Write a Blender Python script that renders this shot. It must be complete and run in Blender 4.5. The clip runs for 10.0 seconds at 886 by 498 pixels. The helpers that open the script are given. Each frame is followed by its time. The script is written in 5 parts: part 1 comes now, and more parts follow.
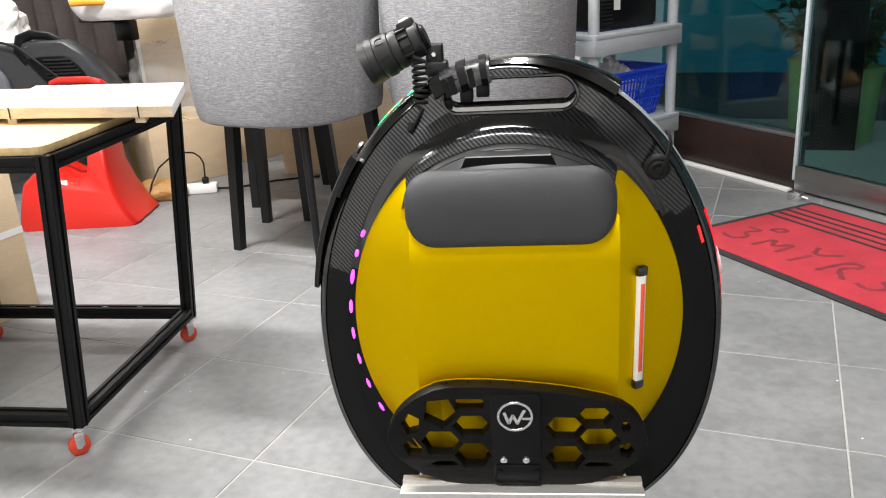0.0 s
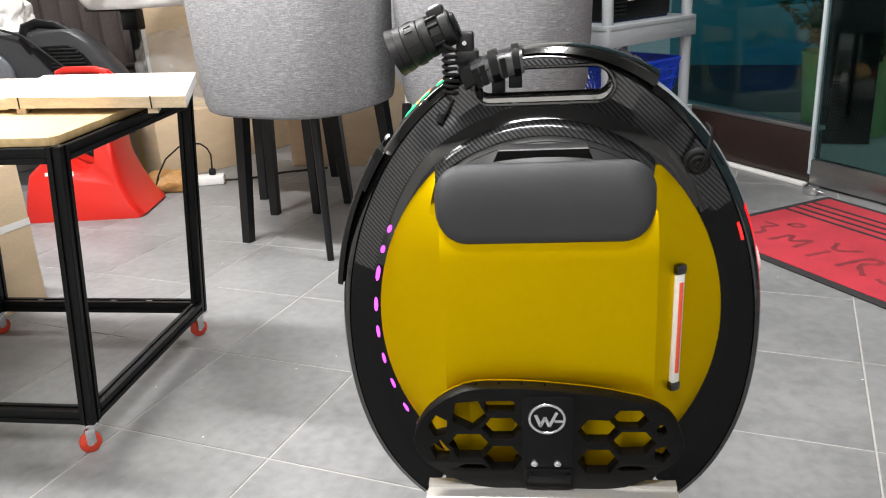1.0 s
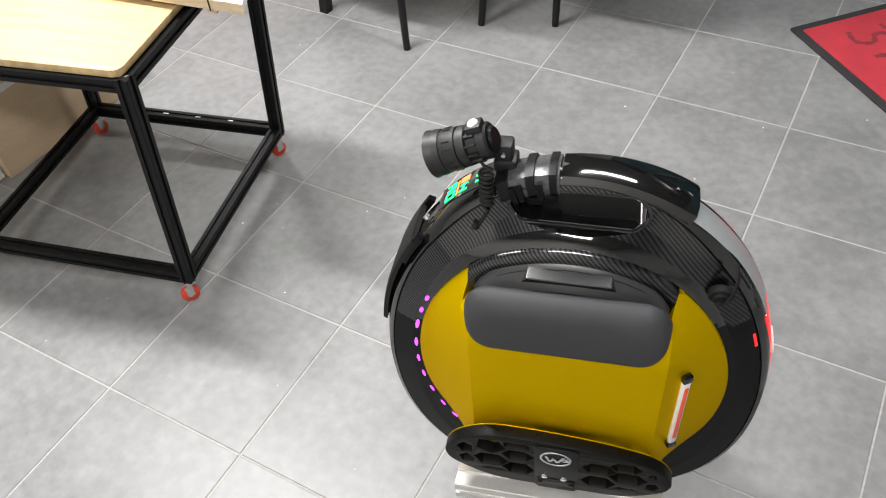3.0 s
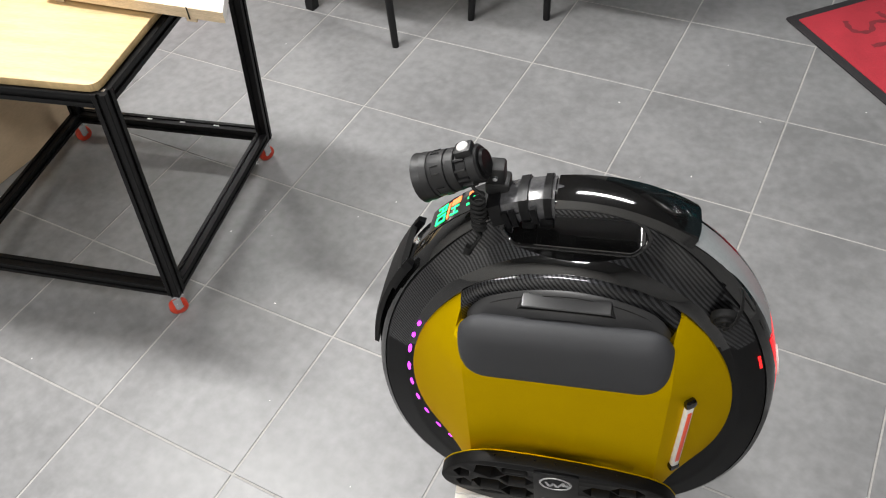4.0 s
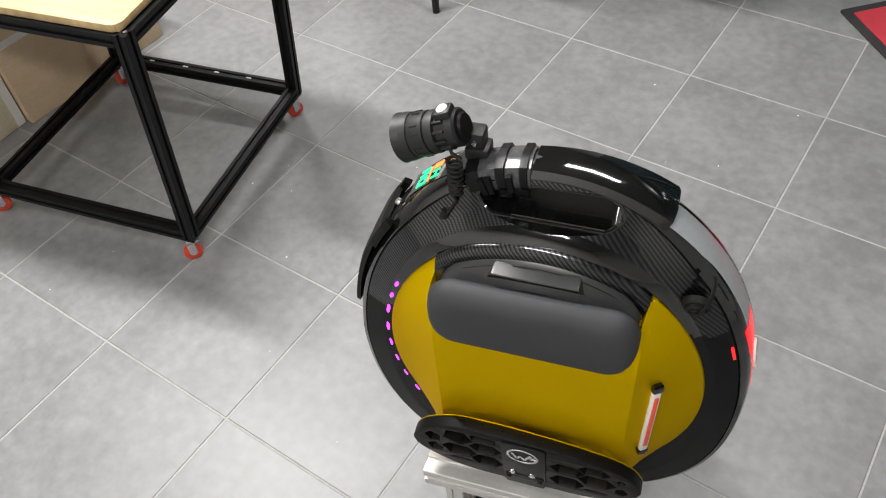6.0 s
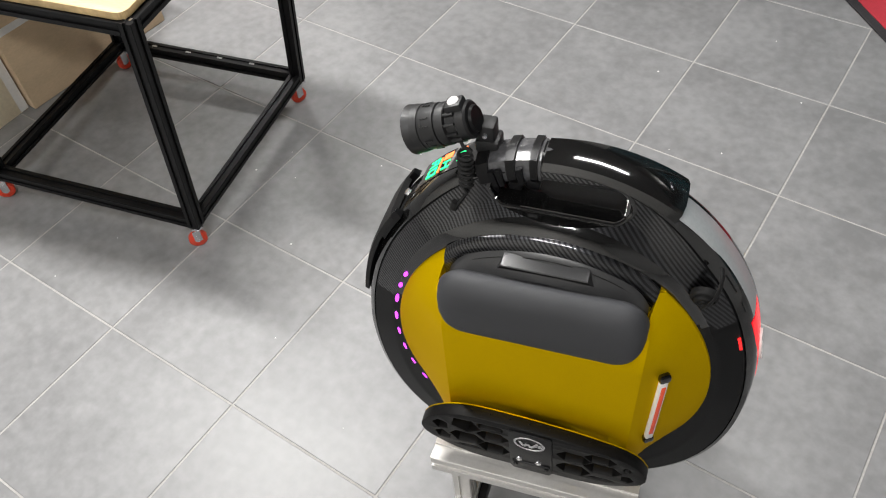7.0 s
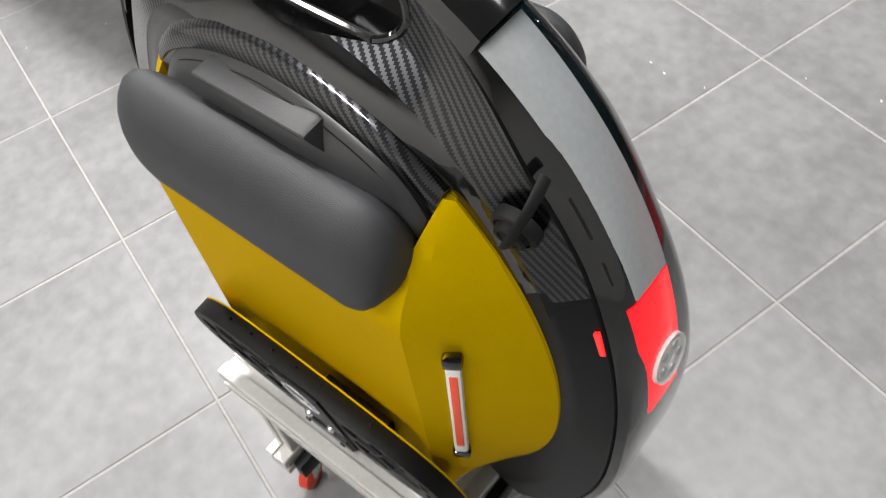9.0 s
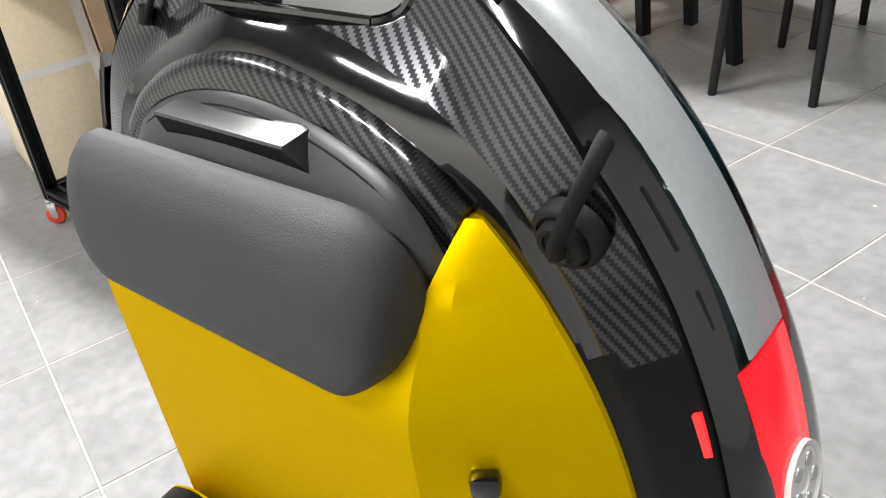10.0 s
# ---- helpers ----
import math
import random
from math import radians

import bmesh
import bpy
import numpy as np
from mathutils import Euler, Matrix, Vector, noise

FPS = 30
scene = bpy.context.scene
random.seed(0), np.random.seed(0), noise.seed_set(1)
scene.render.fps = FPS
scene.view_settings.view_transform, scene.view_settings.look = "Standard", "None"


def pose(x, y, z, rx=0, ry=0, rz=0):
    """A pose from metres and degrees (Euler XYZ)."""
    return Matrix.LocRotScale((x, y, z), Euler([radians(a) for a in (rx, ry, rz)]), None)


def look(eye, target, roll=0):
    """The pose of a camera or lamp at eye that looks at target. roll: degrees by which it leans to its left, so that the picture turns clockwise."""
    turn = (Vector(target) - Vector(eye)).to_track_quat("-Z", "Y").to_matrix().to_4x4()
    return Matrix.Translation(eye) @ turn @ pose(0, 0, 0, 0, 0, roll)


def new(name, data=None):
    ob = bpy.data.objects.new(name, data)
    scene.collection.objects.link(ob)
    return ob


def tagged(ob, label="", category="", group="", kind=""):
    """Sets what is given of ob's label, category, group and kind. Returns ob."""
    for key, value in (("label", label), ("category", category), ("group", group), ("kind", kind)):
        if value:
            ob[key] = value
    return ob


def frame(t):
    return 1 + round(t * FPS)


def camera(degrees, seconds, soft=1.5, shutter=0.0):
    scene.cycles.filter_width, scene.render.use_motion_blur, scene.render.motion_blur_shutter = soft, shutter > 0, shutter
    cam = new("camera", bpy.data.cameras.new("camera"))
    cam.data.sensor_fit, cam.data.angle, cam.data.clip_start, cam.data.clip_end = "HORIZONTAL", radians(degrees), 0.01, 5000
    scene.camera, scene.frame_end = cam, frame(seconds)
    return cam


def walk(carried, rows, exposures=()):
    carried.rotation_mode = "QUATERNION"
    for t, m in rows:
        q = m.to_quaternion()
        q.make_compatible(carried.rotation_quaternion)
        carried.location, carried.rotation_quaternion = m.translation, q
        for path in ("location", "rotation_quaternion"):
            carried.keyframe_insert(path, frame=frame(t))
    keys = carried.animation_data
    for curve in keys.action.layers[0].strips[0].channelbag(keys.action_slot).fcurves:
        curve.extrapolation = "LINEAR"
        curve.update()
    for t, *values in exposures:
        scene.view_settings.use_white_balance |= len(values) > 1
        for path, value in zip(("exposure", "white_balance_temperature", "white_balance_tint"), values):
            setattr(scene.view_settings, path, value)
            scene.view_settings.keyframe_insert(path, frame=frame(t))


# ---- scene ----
cam = camera(56.2, 10.0, 1.1, 0.2)
PATH = [
    (0, (1.417, -2.081, 1.018), (0.687, -0.341, 0.355), -3.4),
    (0.5, (1.414, -2.083, 1.021), (0.68, -0.346, 0.356), -3.5),
    (1, (1.365, -2.058, 1.012), (0.634, -0.325, 0.331), -3.2),
    (1.2, (1.323, -2.004, 1.014), (0.608, -0.311, 0.224), -2.2),
    (1.5, (1.287, -1.924, 1.147), (0.657, -0.39, 0.029), -3.1),
    (2, (1.257, -1.852, 1.483), (0.78, -0.499, 0.09), -0.9),
    (2.4, (1.279, -1.824, 1.564), (0.811, -0.521, 0.12), -0.5),
    (2.5, (1.29, -1.811, 1.579), (0.817, -0.518, 0.128), -0.8),
    (2.7, (1.32, -1.77, 1.593), (0.756, -0.52, 0.136), -2.4),
    (3, (1.344, -1.735, 1.61), (0.588, -0.587, 0.157), -6.1),
    (3.2, (1.35, -1.715, 1.612), (0.583, -0.58, 0.155), -6.6),
    (4.3, (1.299, -1.657, 1.614), (0.598, -0.521, 0.124), -6.5),
    (4.5, (1.294, -1.651, 1.612), (0.625, -0.506, 0.115), -5.6),
    (5, (1.289, -1.647, 1.614), (0.634, -0.515, 0.1), -5.9),
    (5.5, (1.376, -1.619, 1.613), (0.62, -0.558, 0.095), -6.3),
    (5.7, (1.406, -1.622, 1.592), (0.591, -0.589, 0.086), -6.7),
    (6.8, (1.398, -1.627, 1.611), (0.586, -0.635, 0.076), -6.5),
    (7, (1.391, -1.63, 1.61), (0.592, -0.633, 0.071), -6.3),
    (7.5, (1.444, -1.556, 1.586), (0.658, -0.569, 0.035), -6.0),
    (8, (1.56, -1.362, 1.491), (0.761, -0.606, -0.179), -5.7),
    (8.2, (1.545, -1.338, 1.436), (0.77, -0.617, -0.26), -4.2),
    (8.4, (1.554, -1.28, 1.337), (0.737, -0.634, -0.371), -6.3),
    (8.5, (1.545, -1.228, 1.325), (0.705, -0.657, -0.397), -8.5),
    (8.7, (1.543, -1.185, 1.276), (0.639, -0.697, -0.44), -10.8),
    (9, (1.524, -1.147, 1.158), (0.488, -0.599, -0.463), -8.8),
    (9.2, (1.519, -1.147, 1.07), (0.314, -0.501, -0.39), -7.6),
    (9.5, (1.512, -1.15, 0.984), (0.104, -0.332, -0.177), -6.6),
    (10, (1.515, -1.165, 0.933), (0.042, -0.319, -0.124), -8.5),
]
EXPOSURES = [(0, 0.09), (1.5, -0.07), (2.5, -0.14), (3.2, -0.22), (4.5, -0.53), (5.5, -0.42), (7.0, -0.38), (7.5, -0.28), (8.0, -0.16), (8.5, -0.16), (9.0, -0.10), (9.5, 0.14), (10.0, 0.36)]
walk(cam, [(t, look(eye, target, roll)) for t, eye, target, roll in PATH], EXPOSURES)

# ---- light ----
world = bpy.data.worlds.new("world")
scene.world = world
world.use_nodes = True
world.node_tree.nodes["Background"].inputs[0].default_value = (0.75, 0.85, 1.0, 1)
world.node_tree.nodes["Background"].inputs[1].default_value = 0.22


def ceiling_lamp(x, y, z, w, d, watts, colour, turn=0):
    data = bpy.data.lights.new("tube_light", "AREA")
    data.shape, data.size, data.size_y, data.energy, data.color = "RECTANGLE", w, d, watts, colour
    ob = new("tube_light", data)
    ob.matrix_world = pose(x, y, z, 0, 0, turn)
    return ob


TUBE_W = 74
LAMPS = [(-0.65, -0.6, 0), (-0.9, -2.2, 0), (1.0, 0.3, 0), (1.3, -2.4, 0), (-2.2, 1.4, 0)]
POWER = (2.1, 0.4, 0.72, 0.95, 0.6)
for (lx, ly, lr), share in zip(LAMPS, POWER):
    ceiling_lamp(lx, ly, 2.72, 1.2, 0.12, TUBE_W * share, (1.0, 0.985, 0.965), lr)


# ---- materials ----
def material(name, colour, rough=0.5, metal=0.0, vary=0.15, scale=6.0, grain=60.0, bump=0.1, rvary=0.1, coat=0.0, colour2=None, island=0.0, stretch=(1, 1, 1), spec=0.5):
    m = bpy.data.materials.new(name)
    m.use_nodes = True
    nt = m.node_tree
    b = nt.nodes["Principled BSDF"]
    b.inputs["Metallic"].default_value = metal
    b.inputs["Coat Weight"].default_value = coat
    b.inputs["Specular IOR Level"].default_value = spec
    b.inputs["Coat Roughness"].default_value = 0.05
    tc = nt.nodes.new("ShaderNodeTexCoord")
    mp = nt.nodes.new("ShaderNodeMapping")
    mp.inputs["Scale"].default_value = stretch
    nt.links.new(tc.outputs["Object"], mp.inputs["Vector"])
    n1 = nt.nodes.new("ShaderNodeTexNoise")
    n1.inputs["Scale"].default_value, n1.inputs["Detail"].default_value = scale, 5
    n2 = nt.nodes.new("ShaderNodeTexNoise")
    n2.inputs["Scale"].default_value, n2.inputs["Detail"].default_value = grain, 4
    for n in (n1, n2):
        nt.links.new(mp.outputs["Vector"], n.inputs["Vector"])
    add = nt.nodes.new("ShaderNodeMath")
    add.operation = "ADD"
    nt.links.new(n1.outputs["Fac"], add.inputs[0])
    nt.links.new(n2.outputs["Fac"], add.inputs[1])
    half = nt.nodes.new("ShaderNodeMath")
    half.operation = "MULTIPLY"
    half.inputs[1].default_value = 0.5
    nt.links.new(add.outputs[0], half.inputs[0])
    fac = half
    if island:
        oi = nt.nodes.new("ShaderNodeObjectInfo")
        ma = nt.nodes.new("ShaderNodeMath")
        ma.operation = "MULTIPLY_ADD"
        ma.inputs[1].default_value = island
        nt.links.new(oi.outputs["Random"], ma.inputs[0])
        nt.links.new(half.outputs[0], ma.inputs[2])
        fac = ma
    ramp = nt.nodes.new("ShaderNodeValToRGB")
    c2 = colour2 or [c * (1 + vary) for c in colour]
    ramp.color_ramp.elements[0].position, ramp.color_ramp.elements[1].position = 0.35, 0.65
    ramp.color_ramp.elements[0].color = (*[c * (1 - vary) for c in colour], 1)
    ramp.color_ramp.elements[1].color = (*c2, 1)
    nt.links.new(fac.outputs[0], ramp.inputs["Fac"])
    nt.links.new(ramp.outputs["Color"], b.inputs["Base Color"])
    rr = nt.nodes.new("ShaderNodeMapRange")
    rr.inputs["To Min"].default_value, rr.inputs["To Max"].default_value = max(0.02, rough - rvary), min(1, rough + rvary)
    nt.links.new(half.outputs[0], rr.inputs["Value"])
    nt.links.new(rr.outputs[0], b.inputs["Roughness"])
    if bump:
        bp = nt.nodes.new("ShaderNodeBump")
        bp.inputs["Strength"].default_value, bp.inputs["Distance"].default_value = bump, 0.002
        nt.links.new(n2.outputs["Fac"], bp.inputs["Height"])
        nt.links.new(bp.outputs["Normal"], b.inputs["Normal"])
    return m


def glow(name, colour, strength):
    m = bpy.data.materials.new(name)
    m.use_nodes = True
    b = m.node_tree.nodes["Principled BSDF"]
    b.inputs["Base Color"].default_value = (*[c * 0.5 for c in colour], 1)
    b.inputs["Emission Color"].default_value = (*colour, 1)
    b.inputs["Emission Strength"].default_value = strength
    b.inputs["Roughness"].default_value = 0.2
    return m


def glass_material(name, tint):
    m = bpy.data.materials.new(name)
    m.use_nodes = True
    b = m.node_tree.nodes["Principled BSDF"]
    b.inputs["Base Color"].default_value = (*tint, 1)
    b.inputs["Transmission Weight"].default_value = 1.0
    b.inputs["Roughness"].default_value = 0.02
    b.inputs["IOR"].default_value = 1.45
    return m


def carbon_material():
    """Twill weave of dark tows under a clear lacquer."""
    m = bpy.data.materials.new("carbon_twill")
    m.use_nodes = True
    nt = m.node_tree
    b = nt.nodes["Principled BSDF"]
    tc = nt.nodes.new("ShaderNodeTexCoord")
    sep = nt.nodes.new("ShaderNodeSeparateXYZ")
    nt.links.new(tc.outputs["Object"], sep.inputs[0])

    def math_node(op, a, c=None):
        n = nt.nodes.new("ShaderNodeMath")
        n.operation = op
        for i, v in enumerate((a, c)):
            if v is None:
                continue
            if isinstance(v, (int, float)):
                n.inputs[i].default_value = v
            else:
                nt.links.new(v, n.inputs[i])
        return n.outputs[0]

    p = 0.00175
    zz = sep.outputs["Z"]
    u, v = math_node("DIVIDE", sep.outputs["X"], p), math_node("DIVIDE", zz, p)
    k = math_node("FLOORED_MODULO", math_node("ADD", math_node("FLOOR", u), math_node("FLOOR", v)), 4)
    warp = math_node("LESS_THAN", k, 2)
    ramp = nt.nodes.new("ShaderNodeMixRGB")
    ramp.inputs[1].default_value, ramp.inputs[2].default_value = (0.009, 0.009, 0.010, 1), (0.060, 0.061, 0.065, 1)
    nt.links.new(warp, ramp.inputs[0])
    nt.links.new(ramp.outputs[0], b.inputs["Base Color"])
    rough = math_node("ADD", math_node("MULTIPLY", warp, -0.14), 0.42)
    nt.links.new(rough, b.inputs["Roughness"])
    b.inputs["Metallic"].default_value = 0.95
    b.inputs["Coat Weight"].default_value, b.inputs["Coat Roughness"].default_value = 0.75, 0.05
    b.inputs["Specular IOR Level"].default_value = 0.6
    bp = nt.nodes.new("ShaderNodeBump")
    bp.inputs["Strength"].default_value, bp.inputs["Distance"].default_value = 0.25, 0.0004
    nt.links.new(warp, bp.inputs["Height"])
    nt.links.new(bp.outputs["Normal"], b.inputs["Normal"])
    return m


def fabric_material():
    m = material("grey_linen", (0.22, 0.22, 0.23), 0.95, 0, 0.25, 5, 90, 0.3, 0.05)
    nt = m.node_tree
    b = nt.nodes["Principled BSDF"]
    tc = nt.nodes.new("ShaderNodeTexCoord")
    outs = []
    for sc in ((42, 42, 1300), (900, 900, 42)):
        mp = nt.nodes.new("ShaderNodeMapping")
        mp.inputs["Scale"].default_value = sc
        nt.links.new(tc.outputs["Object"], mp.inputs["Vector"])
        n = nt.nodes.new("ShaderNodeTexNoise")
        n.inputs["Scale"].default_value, n.inputs["Detail"].default_value = 1.0, 3
        nt.links.new(mp.outputs["Vector"], n.inputs["Vector"])
        outs.append(n)
    mx = nt.nodes.new("ShaderNodeMath")
    mx.operation = "MAXIMUM"
    nt.links.new(outs[0].outputs["Fac"], mx.inputs[0])
    weak = nt.nodes.new("ShaderNodeMath")
    weak.operation = "MULTIPLY"
    weak.inputs[1].default_value = 0.90
    nt.links.new(outs[1].outputs["Fac"], weak.inputs[0])
    nt.links.new(weak.outputs[0], mx.inputs[1])
    ramp = nt.nodes.new("ShaderNodeValToRGB")
    e = ramp.color_ramp.elements
    e[0].position, e[0].color = 0.48, (0.175, 0.174, 0.185, 1)
    e[1].position, e[1].color = 0.76, (0.54, 0.535, 0.55, 1)
    nt.links.new(mx.outputs[0], ramp.inputs["Fac"])
    nt.links.new(ramp.outputs["Color"], b.inputs["Base Color"])
    return m


def tile_material():
    """Grey stone-look porcelain: soft clouds, fine speckle, a different cut for each tile."""
    m = material("grey_tile", (0.200, 0.200, 0.202), 0.42, 0, 0.19, 4.2, 34, 0.05, 0.08)
    nt = m.node_tree
    oi = nt.nodes.new("ShaderNodeObjectInfo")
    mul = nt.nodes.new("ShaderNodeMath")
    mul.operation = "MULTIPLY"
    mul.inputs[1].default_value = 37.0
    nt.links.new(oi.outputs["Random"], mul.inputs[0])
    mp = [n for n in nt.nodes if n.bl_idname == "ShaderNodeMapping"][0]
    nt.links.new(mul.outputs[0], mp.inputs["Location"])
    ramp = [n for n in nt.nodes if n.bl_idname == "ShaderNodeValToRGB"][0]
    ramp.color_ramp.elements[0].position, ramp.color_ramp.elements[1].position = 0.36, 0.66
    return m


CARBON = carbon_material()
GLOSS = material("gloss_black_plastic", (0.004, 0.004, 0.004), 0.08, 0, 0.2, 8, 200, 0.01, 0.04, coat=0.25, spec=0.85)
SATIN = material("satin_black_plastic", (0.0040, 0.0040, 0.0044), 0.34, 0, 0.2, 10, 300, 0.06, spec=0.18)
LIDBLACK = material("matt_black_lid", (0.029, 0.029, 0.030), 0.37, 0, 0.15, 10, 400, 0.05, spec=0.55)
RUBBER = material("black_rubber", (0.007, 0.007, 0.007), 0.7, 0, 0.25, 12, 150, 0.2, spec=0.3)
CUSHION = material("dark_grey_vinyl", (0.027, 0.028, 0.031), 0.55, 0, 0.25, 9, 1300, 0.4, spec=0.5)
YELLOW = material("yellow_metal_panel", (0.64, 0.424, 0.0006), 0.42, 0.72, 0.04, 4, 500, 0.02, 0.05, spec=0.05)
BLACKMETAL = material("black_anodised_metal", (0.004, 0.004, 0.0044), 0.40, 0.0, 0.25, 14, 200, 0.08, spec=0.18)
WORN = material("worn_black_metal", (0.0035, 0.0033, 0.0033), 0.5, 0.0, 0.6, 20, 260, 0.15, spec=0.16)
YELLOW.node_tree.nodes["Principled BSDF"].inputs["Specular Tint"].default_value = (1.0, 0.70, 0.02, 1)
SILVER = material("bright_metal", (0.75, 0.75, 0.76), 0.25, 1.0, 0.08, 20, 200, 0.02)
ALU = material("silver_aluminium", (0.60, 0.585, 0.56), 0.46, 0.6, 0.06, 10, 160, 0.03)
LAMPBLACK = material("matt_black_lamp_paint", (0.008, 0.008, 0.0085), 0.48, 0, 0.2, 10, 300, 0.06, spec=0.45)
CLAMP = material("grey_strap_plastic", (0.055, 0.055, 0.058), 0.24, 0.15, 0.4, 30, 200, 0.1)
REFLECTIVE = material("grey_reflective_tape", (0.42, 0.44, 0.45), 0.35, 0.3, 0.08, 12, 220, 0.03)
WHITEPLASTIC = material("white_plastic", (0.75, 0.74, 0.72), 0.4, 0, 0.05, 10, 100, 0.03)
ORANGE_STICK = material("orange_reflector", (0.85, 0.10, 0.035), 0.35, 0, 0.08, 30, 200, 0.03)
RED_LENS = glow("red_tail_lens", (1.0, 0.008, 0.016), 1.0)
RED_MARK = glow("red_marker", (1.0, 0.02, 0.02), 1.6)
LED = glow("magenta_led", (0.62, 0.05, 0.86), 4.0)
GREEN_LED = glow("green_display", (0.02, 1.0, 0.28), 2.6)
ORANGE_LED = glow("orange_display", (1.0, 0.22, 0.06), 2.5)
TILE = tile_material()
GROUT = material("pale_grout", (0.35, 0.34, 0.325), 0.9, 0, 0.15, 4, 120, 0.2)
PLASTER = material("white_plaster", (0.72, 0.71, 0.68), 0.9, 0, 0.05, 2, 80, 0.1)
DIMWALL = material("grey_wall_paint", (0.36, 0.36, 0.36), 0.9, 0, 0.12, 2, 80, 0.1)
CEIL = material("grey_ceiling_paint", (0.20, 0.20, 0.205), 0.9, 0, 0.03, 2, 60, 0.05)
LINEN = fabric_material()
LEGBLACK = material("black_painted_leg", (0.006, 0.006, 0.0065), 0.4, 0, 0.2, 12, 180, 0.05, spec=0.35)
WOOD = material("pale_pine_board", (0.47, 0.335, 0.165), 0.5, 0, 0.24, 3, 40, 0.1, stretch=(1.5, 16, 1.5))
WOODEDGE = material("raw_wood_edge", (0.62, 0.49, 0.33), 0.7, 0, 0.2, 6, 60, 0.2, stretch=(2, 2, 14))
WHITEBOARD = material("white_laminate", (0.82, 0.80, 0.77), 0.35, 0, 0.03, 3, 60, 0.02)
CARDBOARD = material("brown_cardboard", (0.58, 0.44, 0.29), 0.85, 0, 0.10, 5, 90, 0.1, stretch=(1, 1, 4))
# cardboard again, with strong light put into its colour
LITCARD = material("lit_cardboard", (0.78, 0.68, 0.50), 0.8, 0, 0.08, 5, 90, 0.1)
CASING = material("charcoal_plastic", (0.030, 0.031, 0.034), 0.4, 0, 0.2, 8, 160, 0.05)
TAN = material("tan_leather", (0.36, 0.19, 0.06), 0.6, 0, 0.25, 8, 90, 0.25)
TAPE = material("yellow_packing_tape", (0.62, 0.40, 0.08), 0.3, 0, 0.08, 8, 80, 0.02)
REDPLASTIC = material("red_plastic", (0.52, 0.014, 0.008), 0.36, 0, 0.06, 5, 120, 0.03)
REDWHEEL = material("red_caster_rubber", (0.62, 0.05, 0.02), 0.45, 0, 0.15, 20, 120, 0.05)
GREYPLASTIC = material("grey_shelf_plastic", (0.36, 0.38, 0.40), 0.5, 0, 0.06, 6, 90, 0.05)
BLUEPLASTIC = material("blue_basket_plastic", (0.006, 0.05, 0.62), 0.35, 0, 0.08, 8, 90, 0.03)
BROWNWALL = material("dark_brown_panel", (0.020, 0.010, 0.008), 0.30, 0, 0.3, 5, 60, 0.06)
STEEL = material("brushed_steel", (0.42, 0.41, 0.40), 0.32, 1.0, 0.08, 4, 60, 0.03, stretch=(1, 1, 30))
MATRED = material("red_mat_pile", (0.42, 0.025, 0.04), 0.95, 0, 0.22, 8, 320, 0.8)
MATBLACK = material("black_mat_rubber", (0.02, 0.018, 0.02), 0.85, 0, 0.3, 12, 200, 0.5)
MATINK = material("faded_black_print", (0.19, 0.018, 0.026), 0.95, 0, 0.35, 14, 320, 0.6)
POT = material("green_ceramic", (0.26, 0.44, 0.17), 0.25, 0, 0.12, 5, 60, 0.03)
LEAF = material("green_leaf", (0.03, 0.10, 0.025), 0.5, 0, 0.4, 8, 60, 0.1)
STEM = material("plant_stem", (0.08, 0.06, 0.03), 0.8, 0, 0.3, 10, 60, 0.2)
GLASS = glass_material("green_tinted_glass", (0.42, 0.66, 0.63))
BAG = glass_material("clear_plastic_film", (0.95, 0.96, 0.97))
film_shader = BAG.node_tree.nodes["Principled BSDF"]
film_shader.inputs["Transmission Weight"].default_value = 0.0
film_shader.inputs["Alpha"].default_value = 0.14
film_shader.inputs["Specular IOR Level"].default_value = 1.0
film_shader.inputs["Roughness"].default_value = 0.12
WHITECLOTH = material("white_soft_sheet", (0.80, 0.79, 0.78), 0.7, 0, 0.06, 7, 90, 0.15)
CURTAIN = material("taupe_curtain_cloth", (0.13, 0.105, 0.10), 0.85, 0, 0.25, 6, 120, 0.3)
DARKCLOTH = material("dark_grey_cloth", (0.06, 0.05, 0.05), 0.9, 0, 0.3, 6, 120, 0.3)
AMBER = material("orange_tool_plastic", (0.85, 0.32, 0.03), 0.4, 0, 0.08, 8, 90, 0.04)
NIGHT = material("dark_street_ground", (0.016, 0.042, 0.046), 0.8, 0, 0.3, 2, 30, 0.2)


# ---- mesh tools ----
def finish(bm, smooth=True, angle=40):
    bmesh.ops.recalc_face_normals(bm, faces=bm.faces[:])
    if bm.faces and all(e.is_manifold for e in bm.edges) and bm.calc_volume(signed=True) < 0:
        bmesh.ops.reverse_faces(bm, faces=bm.faces[:])
    for f in bm.faces:
        f.smooth = smooth
    for e in bm.edges:
        if len(e.link_faces) == 2 and e.calc_face_angle(0) > radians(angle):
            e.smooth = False


def part(name, bm, mat, parent=None, label="", smooth=True, shift=(0, 0, 0), angle=40):
    finish(bm, smooth, angle)
    if any(shift):
        bmesh.ops.translate(bm, verts=bm.verts[:], vec=shift)
    me = bpy.data.meshes.new(name)
    bm.to_mesh(me)
    bm.free()
    for m in mat if isinstance(mat, (list, tuple)) else [mat]:
        me.materials.append(m)
    ob = new(name, me)
    if parent is not None:
        ob.parent = parent
    if label:
        tagged(ob, label)
    return ob


def empty(name, m, label, category, group="", kind=""):
    ob = new(name)
    ob.matrix_world = m
    return tagged(ob, label, category, group, kind)


